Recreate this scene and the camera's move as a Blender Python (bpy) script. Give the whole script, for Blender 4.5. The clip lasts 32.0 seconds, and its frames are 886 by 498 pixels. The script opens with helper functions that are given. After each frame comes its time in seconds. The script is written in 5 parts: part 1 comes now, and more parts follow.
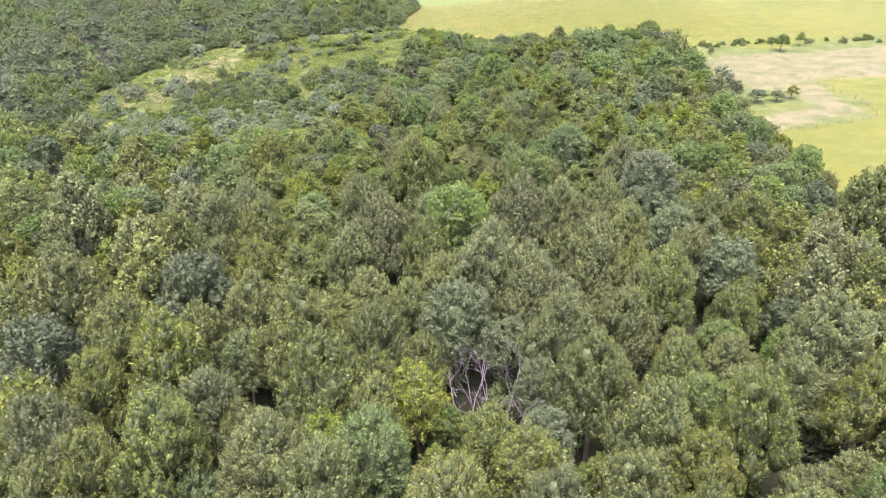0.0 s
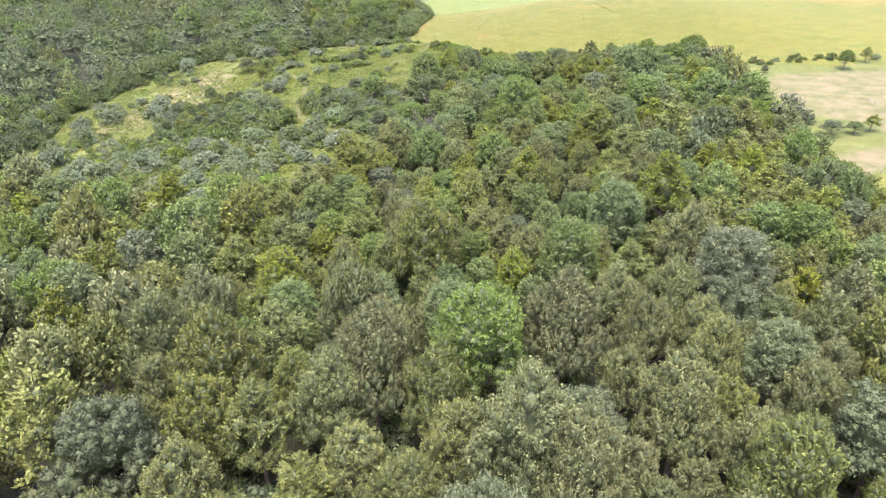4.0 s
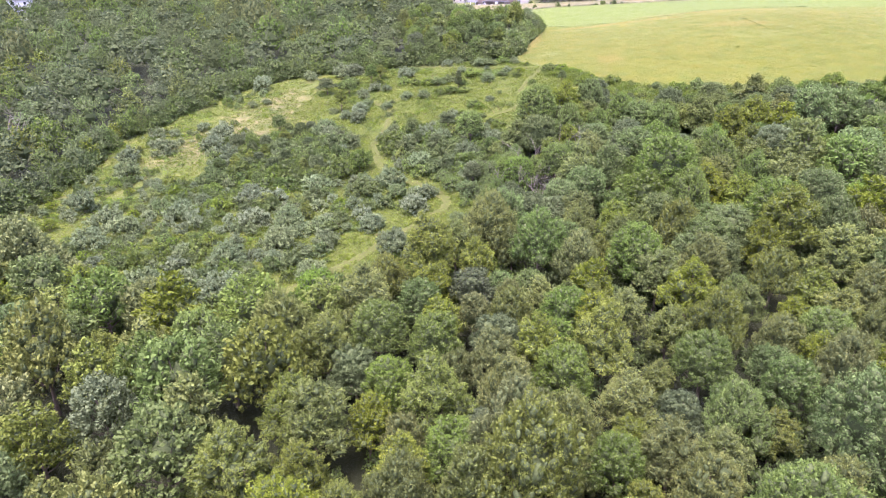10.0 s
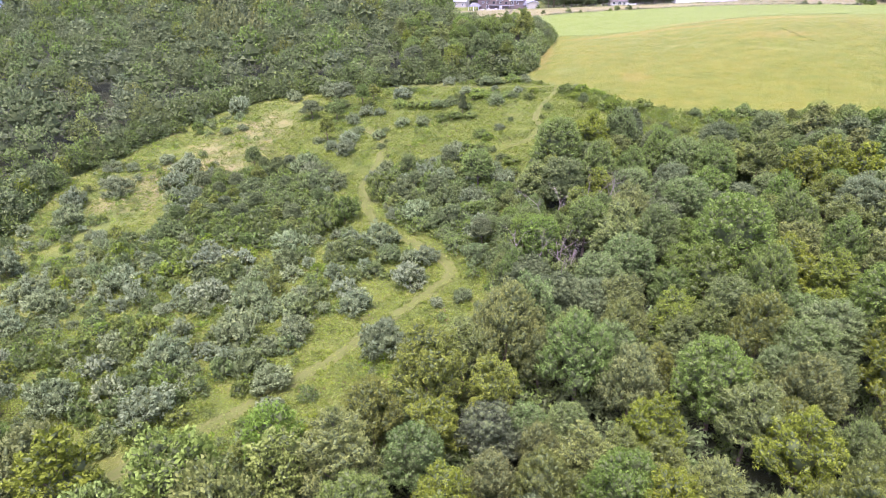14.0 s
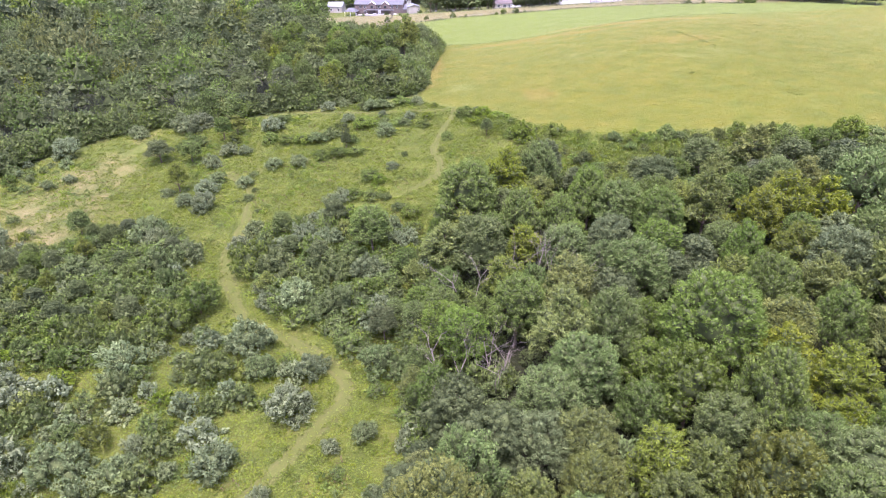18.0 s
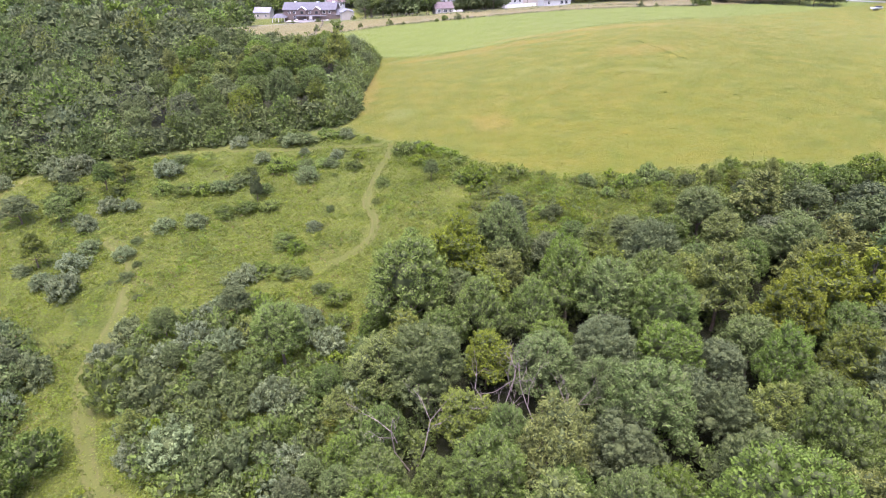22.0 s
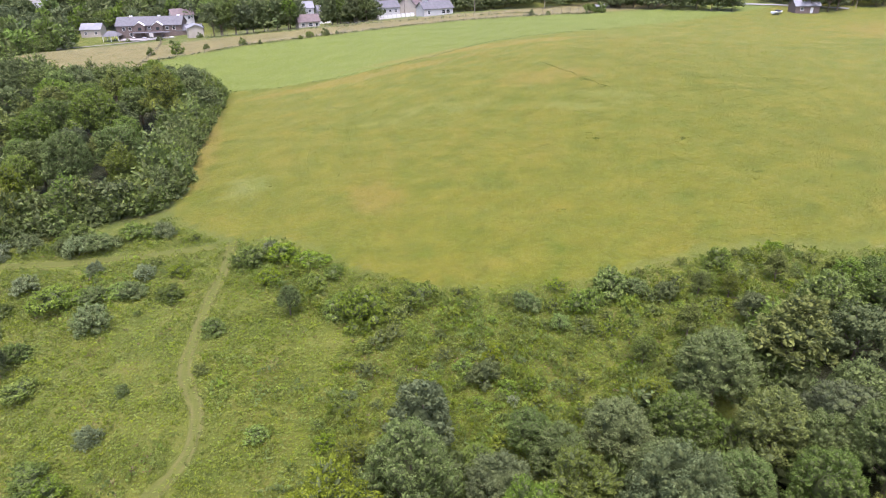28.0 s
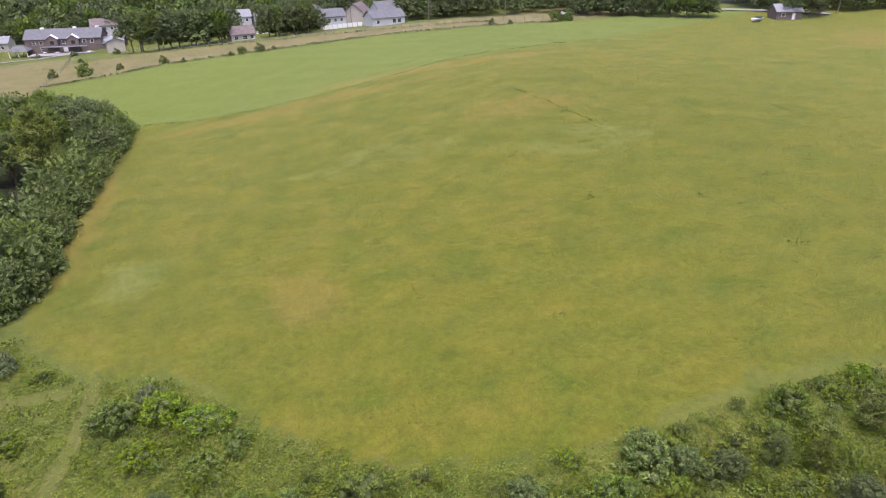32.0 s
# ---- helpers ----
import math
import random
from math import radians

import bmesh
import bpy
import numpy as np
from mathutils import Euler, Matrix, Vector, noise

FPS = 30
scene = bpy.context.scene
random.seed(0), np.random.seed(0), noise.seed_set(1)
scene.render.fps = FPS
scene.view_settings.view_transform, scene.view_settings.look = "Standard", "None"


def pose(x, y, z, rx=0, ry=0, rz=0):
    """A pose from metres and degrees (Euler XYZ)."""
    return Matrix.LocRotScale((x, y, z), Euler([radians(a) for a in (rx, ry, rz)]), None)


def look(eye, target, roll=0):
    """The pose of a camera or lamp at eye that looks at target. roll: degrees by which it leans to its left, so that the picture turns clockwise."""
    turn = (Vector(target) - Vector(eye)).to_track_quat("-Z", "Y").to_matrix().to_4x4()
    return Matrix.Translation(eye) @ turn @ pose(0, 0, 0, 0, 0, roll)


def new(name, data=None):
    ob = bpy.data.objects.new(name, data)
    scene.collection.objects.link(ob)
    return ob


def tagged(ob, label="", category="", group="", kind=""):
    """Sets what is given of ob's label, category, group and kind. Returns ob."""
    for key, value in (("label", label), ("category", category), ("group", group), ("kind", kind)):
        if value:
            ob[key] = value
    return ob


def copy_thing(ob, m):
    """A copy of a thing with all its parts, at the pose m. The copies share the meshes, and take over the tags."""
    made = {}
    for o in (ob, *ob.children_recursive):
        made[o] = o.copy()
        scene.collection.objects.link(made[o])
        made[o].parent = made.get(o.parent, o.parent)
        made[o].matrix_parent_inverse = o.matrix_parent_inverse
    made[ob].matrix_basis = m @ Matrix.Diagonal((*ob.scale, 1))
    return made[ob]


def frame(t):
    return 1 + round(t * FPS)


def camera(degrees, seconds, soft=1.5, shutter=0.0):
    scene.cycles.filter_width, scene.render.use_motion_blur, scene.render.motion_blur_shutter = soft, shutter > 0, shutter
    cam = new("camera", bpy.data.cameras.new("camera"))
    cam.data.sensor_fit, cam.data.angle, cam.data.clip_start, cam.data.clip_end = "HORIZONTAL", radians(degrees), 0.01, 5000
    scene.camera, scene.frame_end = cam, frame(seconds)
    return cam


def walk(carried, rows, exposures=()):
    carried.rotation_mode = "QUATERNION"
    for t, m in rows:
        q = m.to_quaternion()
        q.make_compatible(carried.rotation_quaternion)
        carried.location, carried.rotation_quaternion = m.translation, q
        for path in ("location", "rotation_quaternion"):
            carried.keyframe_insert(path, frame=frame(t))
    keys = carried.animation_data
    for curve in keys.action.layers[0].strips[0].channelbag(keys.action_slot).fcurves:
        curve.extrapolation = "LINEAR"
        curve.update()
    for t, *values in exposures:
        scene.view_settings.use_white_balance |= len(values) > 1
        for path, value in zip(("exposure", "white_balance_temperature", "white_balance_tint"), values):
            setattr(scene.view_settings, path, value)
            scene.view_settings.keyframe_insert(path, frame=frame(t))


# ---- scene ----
# A small aircraft's camera glides north at about 50 m over woods, a shrubby meadow and a hay field.
cam = camera(67.6, 32.0, 1.1, 0.15)
METRES, EYE, TILT, LEAN, TURN = 240.0, 50.0, -26.0, 0.0, 0.0
ROWS = [
    (0.0, 0.0, 0.0, 0.0, -0.0, 0.0, 0.0),
    (0.5, -0.0002, 0.0147, 0.0075, -0.01, 0.01, 0.01),
    (1.0, -0.0004, 0.0294, 0.0149, -0.01, 0.02, 0.02),
    (1.5, -0.0006, 0.044, 0.0223, 0.0, 0.02, 0.04),
    (2.0, -0.0008, 0.0587, 0.0296, 0.02, 0.02, 0.05),
    (2.5, -0.001, 0.0733, 0.0369, 0.04, 0.03, 0.07),
    (3.0, -0.0011, 0.0878, 0.044, 0.1, 0.03, 0.07),
    (3.5, -0.0014, 0.1022, 0.0512, 0.42, 0.03, -0.06),
    (5.5, -0.0048, 0.1603, 0.0788, 3.28, -0.0, -1.46),
    (6.0, -0.0059, 0.1747, 0.0856, 3.53, -0.01, -1.55),
    (6.5, -0.0075, 0.1891, 0.0924, 4.54, -0.03, -2.06),
    (7.0, -0.0092, 0.2034, 0.0991, 5.34, -0.07, -2.43),
    (7.5, -0.0109, 0.2177, 0.1059, 5.43, -0.06, -2.46),
    (8.0, -0.0127, 0.232, 0.1126, 5.52, -0.06, -2.48),
    (8.5, -0.0153, 0.246, 0.1196, 7.4, -0.17, -3.42),
    (9.0, -0.0176, 0.2603, 0.1262, 8.8, -0.25, -4.04),
    (9.5, -0.0206, 0.2743, 0.1329, 8.79, -0.22, -4.07),
    (10.0, -0.0234, 0.2883, 0.1396, 8.81, -0.22, -4.07),
    (10.5, -0.0262, 0.3021, 0.1465, 8.82, -0.23, -4.06),
    (11.0, -0.029, 0.316, 0.1532, 8.84, -0.22, -4.07),
    (11.5, -0.0317, 0.33, 0.16, 8.85, -0.21, -4.06),
    (12.0, -0.0346, 0.3437, 0.1668, 8.85, -0.22, -4.06),
    (12.5, -0.0373, 0.3576, 0.1736, 8.87, -0.22, -4.03),
    (13.0, -0.0401, 0.3715, 0.1805, 8.87, -0.24, -3.99),
    (13.5, -0.0427, 0.3855, 0.1872, 8.9, -0.25, -3.97),
    (14.0, -0.0455, 0.3993, 0.1939, 8.9, -0.25, -3.97),
    (14.5, -0.0483, 0.4131, 0.2006, 8.89, -0.25, -3.97),
    (16.5, -0.0572, 0.4688, 0.2275, 5.68, -0.1, -2.28),
    (17.0, -0.0585, 0.4827, 0.2343, 3.65, -0.05, -1.26),
    (17.5, -0.0592, 0.4967, 0.241, 1.81, -0.02, -0.34),
    (18.0, -0.0594, 0.5107, 0.2475, -0.03, -0.02, 0.56),
    (18.5, -0.059, 0.5246, 0.2543, -1.56, -0.07, 1.34),
    (19.0, -0.0581, 0.5387, 0.2609, -3.06, -0.12, 2.09),
    (19.5, -0.0569, 0.5527, 0.2676, -4.0, -0.18, 2.56),
    (20.0, -0.0556, 0.5666, 0.2743, -4.41, -0.22, 2.77),
    (20.5, -0.0541, 0.5804, 0.2811, -4.4, -0.24, 2.8),
    (21.0, -0.0527, 0.5943, 0.2877, -4.41, -0.23, 2.79),
    (21.5, -0.0514, 0.6073, 0.294, -4.4, -0.24, 2.79),
    (22.0, -0.0501, 0.6214, 0.3005, -4.41, -0.23, 2.79),
    (22.5, -0.0487, 0.6352, 0.3073, -4.41, -0.25, 2.79),
    (23.0, -0.0472, 0.6489, 0.3139, -4.45, -0.26, 2.86),
    (23.5, -0.0456, 0.6627, 0.3206, -5.5, -0.33, 3.36),
    (24.0, -0.0437, 0.6764, 0.3269, -7.26, -0.4, 4.21),
    (24.5, -0.0412, 0.69, 0.3333, -8.87, -0.52, 5.0),
    (25.0, -0.0384, 0.7036, 0.3394, -9.93, -0.59, 5.51),
    (25.5, -0.0354, 0.7172, 0.3458, -10.16, -0.62, 5.61),
    (27.5, -0.0228, 0.7716, 0.3713, -11.58, -0.74, 6.32),
    (28.0, -0.0189, 0.7848, 0.3776, -13.73, -0.99, 7.34),
    (28.5, -0.0147, 0.7979, 0.384, -14.82, -1.14, 7.84),
    (29.0, -0.0103, 0.811, 0.3903, -14.85, -1.14, 7.89),
    (29.5, -0.0058, 0.8241, 0.3968, -14.86, -1.16, 7.91),
    (30.0, -0.0015, 0.837, 0.4033, -14.86, -1.17, 7.91),
    (30.5, 0.0028, 0.8502, 0.4095, -14.87, -1.16, 7.93),
    (31.0, 0.0073, 0.8632, 0.416, -15.05, -1.18, 8.04),
    (31.5, 0.012, 0.8762, 0.4225, -15.97, -1.34, 8.51),
    (32.0, 0.0168, 0.8889, 0.4288, -17.24, -1.54, 9.08),
]
walk(cam, [(t, pose(0, 0, EYE, TILT, LEAN, TURN) @ pose(METRES * x, METRES * y, METRES * z, 90 + pitch, roll, yaw)) for t, x, y, z, yaw, pitch, roll in ROWS],
     exposures=[(0.0, 2.4, 5450, 41), (7.0, 2.37, 5450, 41), (13.0, 2.25, 5450, 41), (20.0, 1.98, 5550, 37), (25.0, 1.77, 5700, 31), (28.0, 1.58, 5800, 26), (32.0, 1.2, 5880, 24)])

# ---- light: a bright, hazy overcast sky ----
world = bpy.data.worlds.new("sky")
scene.world = world
world.use_nodes = True
wn, wl = world.node_tree.nodes, world.node_tree.links
sky = wn.new("ShaderNodeTexSky")
sky.sky_type = "NISHITA"
sky.sun_disc = False
sky.sun_elevation, sky.sun_rotation = radians(73), radians(-165)
sky.air_density, sky.dust_density, sky.ozone_density = 1.0, 6.0, 0.6
wl.new(sky.outputs[0], wn["Background"].inputs[0])
wn["Background"].inputs[1].default_value = 0.135
sun = new("sun", bpy.data.lights.new("sun", "SUN"))
sun.data.energy, sun.data.angle, sun.data.color = 1.15, radians(24), (1.0, 0.965, 0.91)
sun.matrix_world = look((0, 0, 0), (0.259 * math.cos(radians(73)), 0.966 * math.cos(radians(73)), -math.sin(radians(73))))

# ---- the lie of the land ----


def ease(a, b, v):
    s = np.clip((np.asarray(v, float) - a) / (b - a), 0, 1)
    return s * s * (3 - 2 * s)


def knoll(x, y, cx, cy, rx, ry):
    return np.exp(-((x - cx) / rx) ** 2 - ((y - cy) / ry) ** 2)


def ground_z(x, y):
    """Height of the land: it falls to the west, rises to the field's crown, and drops to the village."""
    x, y = np.asarray(x, float), np.asarray(y, float)
    z = 4.15 + 7.19 * np.tanh(x / 150) + 7.71 * np.tanh((y - 250) / 100)
    z = z + 5.08 * knoll(x, y, 70, 340, 70, 90) - 4.38 * knoll(x, y, -110, 235, 70, 70)
    z = z - 2.22 * knoll(x, y, 120, 262, 55, 55) + 2.05 * knoll(x, y, -20, 280, 45, 45) - 2.73 * knoll(x, y, -10, 395, 45, 45)
    return z - 8 * ease(475, 560, y) * (1 - ease(40, 160, x))


def inside(poly, x, y):
    x, y = np.asarray(x, float), np.asarray(y, float)
    hit = np.zeros(np.broadcast(x, y).shape, bool)
    for (x0, y0), (x1, y1) in zip(poly, poly[1:] + poly[:1]):
        if y0 != y1:
            hit ^= ((y0 > y) != (y1 > y)) & (x < (x1 - x0) * (y - y0) / (y1 - y0) + x0)
    return hit


def line_gap(line, x, y):
    """Distance from points to a polyline in the plan."""
    x, y = np.asarray(x, float), np.asarray(y, float)
    best = np.full(np.broadcast(x, y).shape, 1e9)
    for (x0, y0), (x1, y1) in zip(line, line[1:]):
        dx, dy = x1 - x0, y1 - y0
        s = np.clip(((x - x0) * dx + (y - y0) * dy) / (dx * dx + dy * dy), 0, 1)
        best = np.minimum(best, np.hypot(x - x0 - s * dx, y - y0 - s * dy))
    return best


# the plan: outlines in metres
NEAR_WOODS = [(-124, 186), (-100, 174), (-74, 158), (-52, 150), (-43, 155), (-35, 161), (-27, 170), (-18, 180), (-17, 190), (-19, 205), (-16, 231), (-13, 243),
              (-11, 248), (0, 250), (20, 248), (38, 255), (58, 262), (76, 260), (82, 238), (80, 215), (82, 192), (80, 178), (78, 154), (76, 132), (75, 112),
              (95, 98), (130, 84), (250, 40), (250, -120), (-260, -120), (-260, 186)]
FAR_WOODS = [(-124, 186), (-122, 213), (-128, 242), (-121, 264), (-112, 288), (-97, 302), (-73, 308), (-50, 309), (-22, 313), (-19, 322), (-19, 340), (-17, 361),
             (-14, 394), (-30, 412), (-62, 425), (-82, 450), (-92, 480), (-84, 520), (-76, 540), (-88, 556), (-95, 592), (-60, 610), (0, 596), (40, 596), (56, 556), (84, 548),
             (110, 512), (150, 500), (205, 472), (225, 442), (262, 432), (330, 420), (700, 420), (700, 1150), (-800, 1150), (-800, 186)]
FIELD = [(-19, 308), (-10, 297), (-4, 296), (0, 292), (4, 285), (8, 280), (13, 277), (22, 274), (31, 272.5), (39, 274), (48, 275), (61, 273), (80, 266), (96, 260),
         (125, 257), (151, 266), (172, 272), (320, 300), (420, 480), (230, 455), (142, 421), (101, 409), (64, 402), (46, 394), (18, 390), (-14, 397), (-18, 361), (-20, 340), (-20, 322)]
MOWN = [(-14, 397), (18, 390), (46, 394), (64, 402), (101, 409), (142, 421), (230, 455), (130, 452), (104, 456), (65, 460), (27, 459), (-6, 458), (-40, 445)]
HAY_SOUTH = [(115, 219), (120, 186), (116, 176), (84, 165), (82, 143), (79, 115), (95, 101), (260, 45), (330, 230)]
TRACK = [(-62, 148), (-50, 163), (-39, 177), (-36, 183), (-30, 193), (-26.5, 199), (-27, 204), (-35, 212), (-43, 218), (-47, 226), (-51, 236), (-51, 244), (-51, 252), (-53, 262), (-60, 272)]
SPUR = [(-51, 238), (-49, 244), (-44, 247), (-33, 249), (-22, 253), (-16, 258), (-14.5, 264), (-16, 271), (-15, 277), (-13.5, 284), (-12, 290), (-11, 297)]


# ---- materials ----
def nodes_of(name, rough=0.8, metal=0.0):
    m = bpy.data.materials.new(name)
    m.use_nodes = True
    n, l = m.node_tree.nodes, m.node_tree.links
    b = n["Principled BSDF"]
    b.inputs["Roughness"].default_value, b.inputs["Metallic"].default_value = rough, metal
    b.inputs["Specular IOR Level"].default_value = 0.25
    return m, n, l, b


def noise_node(n, l, scale, detail=4.0, rough=0.55, vector=None):
    t = n.new("ShaderNodeTexNoise")
    t.inputs["Scale"].default_value, t.inputs["Detail"].default_value, t.inputs["Roughness"].default_value = scale, detail, rough
    if vector is not None:
        l.new(vector, t.inputs["Vector"])
    return t.outputs["Fac"]


def ramp_node(n, l, fac, stops):
    r = n.new("ShaderNodeValToRGB")
    while len(r.color_ramp.elements) < len(stops):
        r.color_ramp.elements.new(0.5)
    for e, (p, c) in zip(r.color_ramp.elements, stops):
        e.position, e.color = p, (*c, 1)
    l.new(fac, r.inputs[0])
    return r.outputs[0]


def mix_node(n, l, fac, a, b, mode="MIX"):
    m = n.new("ShaderNodeMix")
    m.data_type, m.blend_type = "RGBA", mode
    for socket, v in ((m.inputs[0], fac), (m.inputs[6], a), (m.inputs[7], b)):
        if isinstance(v, (int, float)):
            socket.default_value = v
        elif isinstance(v, tuple):
            socket.default_value = (*v, 1)
        else:
            l.new(v, socket)
    return m.outputs[2]


def math_node(n, l, op, a, b=0.0, clamp=False):
    m = n.new("ShaderNodeMath")
    m.operation, m.use_clamp = op, clamp
    for socket, v in zip(m.inputs, (a, b)):
        if isinstance(v, (int, float)):
            socket.default_value = v
        else:
            l.new(v, socket)
    return m.outputs[0]


def bump_node(n, l, b, height, strength, distance):
    k = n.new("ShaderNodeBump")
    k.inputs["Strength"].default_value, k.inputs["Distance"].default_value = strength, distance
    l.new(height, k.inputs["Height"])
    l.new(k.outputs[0], b.inputs["Normal"])


def plain(name, colour, rough=0.7, metal=0.0, scale=3.0, spread=0.25):
    """A plain coloured surface with slight stains at two scales and a fine relief."""
    m, n, l, b = nodes_of(name, rough, metal)
    where = n.new("ShaderNodeTexCoord").outputs["Object"]
    f = noise_node(n, l, scale, 5.0, 0.6, where)
    g = noise_node(n, l, scale * 9, 3.0, 0.5, where)
    dark, light = tuple(c * (1 - spread) for c in colour), tuple(min(1, c * (1 + spread)) for c in colour)
    base = ramp_node(n, l, f, [(0.3, dark), (0.7, light)])
    l.new(mix_node(n, l, 0.25, base, ramp_node(n, l, g, [(0.35, dark), (0.65, light)])), b.inputs["Base Color"])
    bump_node(n, l, b, g, 0.25, 0.01)
    return m


def leaf(name, dark, mid, light, through_light=0.24):
    """Foliage: every leaf clump takes its own shade, every tree its own cast."""
    m, n, l, b = nodes_of(name, 0.7)
    b.inputs["Specular IOR Level"].default_value = 0.2
    island = n.new("ShaderNodeNewGeometry").outputs["Random Per Island"]
    own = n.new("ShaderNodeObjectInfo").outputs["Random"]
    tint = n.new("ShaderNodeAttribute")
    tint.attribute_name = "tint"
    cast = math_node(n, l, "FRACT", math_node(n, l, "ADD", own, tint.outputs["Fac"]))
    colour = ramp_node(n, l, island, [(0.0, dark), (0.5, mid), (1.0, light)])
    hsv = n.new("ShaderNodeHueSaturation")
    l.new(colour, hsv.inputs["Color"])
    l.new(math_node(n, l, "ADD", math_node(n, l, "MULTIPLY", cast, 0.02), 0.495), hsv.inputs["Hue"])
    second = math_node(n, l, "FRACT", math_node(n, l, "MULTIPLY", cast, 7.31))
    l.new(math_node(n, l, "ADD", math_node(n, l, "MULTIPLY", second, 0.4), 0.78), hsv.inputs["Value"])
    third = math_node(n, l, "FRACT", math_node(n, l, "MULTIPLY", cast, 13.7))
    l.new(math_node(n, l, "ADD", math_node(n, l, "MULTIPLY", third, 0.27), 0.88), hsv.inputs["Saturation"])
    where = n.new("ShaderNodeTexCoord").outputs["Object"]
    blotch = noise_node(n, l, 0.6, 3.0, 0.6, where)
    out = mix_node(n, l, 0.35, hsv.outputs[0], ramp_node(n, l, blotch, [(0.3, (0.55, 0.6, 0.55)), (0.7, (1.35, 1.3, 1.1))]), "MULTIPLY")
    l.new(out, b.inputs["Base Color"])
    t = n.new("ShaderNodeBsdfTranslucent")
    l.new(out, t.inputs["Color"])
    s = n.new("ShaderNodeMixShader")
    s.inputs[0].default_value = through_light
    l.new(b.outputs[0], s.inputs[1])
    l.new(t.outputs[0], s.inputs[2])
    l.new(s.outputs[0], n["Material Output"].inputs["Surface"])
    return m


M_OLIVE = leaf("olive_leaf", (0.142, 0.157, 0.039), (0.156, 0.172, 0.043), (0.170, 0.187, 0.047))
M_GREEN = leaf("green_leaf", (0.116, 0.158, 0.035), (0.127, 0.174, 0.038), (0.138, 0.190, 0.041))
M_DARK = leaf("dark_leaf", (0.079, 0.098, 0.040), (0.087, 0.108, 0.044), (0.095, 0.118, 0.048))
M_YELLOW = leaf("yellow_leaf", (0.144, 0.167, 0.028), (0.158, 0.183, 0.031), (0.172, 0.199, 0.034))
M_SILVER = leaf("silver_leaf", (0.155, 0.184, 0.086), (0.178, 0.212, 0.099), (0.205, 0.244, 0.114))
M_GREY = leaf("grey_green_leaf", (0.113, 0.138, 0.054), (0.124, 0.152, 0.059), (0.135, 0.166, 0.064))
M_BRIGHT = leaf("bright_leaf", (0.118, 0.164, 0.034), (0.130, 0.180, 0.037), (0.142, 0.196, 0.040))
M_WEED = leaf("weed_leaf", (0.127, 0.155, 0.023), (0.146, 0.178, 0.027), (0.168, 0.205, 0.031))
M_SHRUB = leaf("shrub_leaf", (0.106, 0.138, 0.035), (0.117, 0.152, 0.039), (0.128, 0.166, 0.043))
M_BRAMBLE = leaf("bramble_leaf", (0.136, 0.186, 0.028), (0.155, 0.211, 0.032), (0.174, 0.238, 0.035))
M_RUST = leaf("rusty_weed", (0.120, 0.098, 0.045), (0.170, 0.140, 0.068), (0.230, 0.190, 0.100))
M_GRASS = leaf("tall_grass", (0.105, 0.122, 0.018), (0.124, 0.137, 0.022), (0.146, 0.156, 0.029), 0.3)
M_BARK = plain("bark", (0.12, 0.095, 0.07), 0.9, 0, 4.0, 0.4)
# twiggy crown cores, coloured darker to stand in for the shade between leaves
M_TWIG_SHADE = plain("twig_core_shade", (0.07, 0.088, 0.028), 0.9, 0, 2.5, 0.3)
M_DEAD = plain("dead_wood", (0.2, 0.168, 0.145), 0.9, 0, 5.0, 0.3)


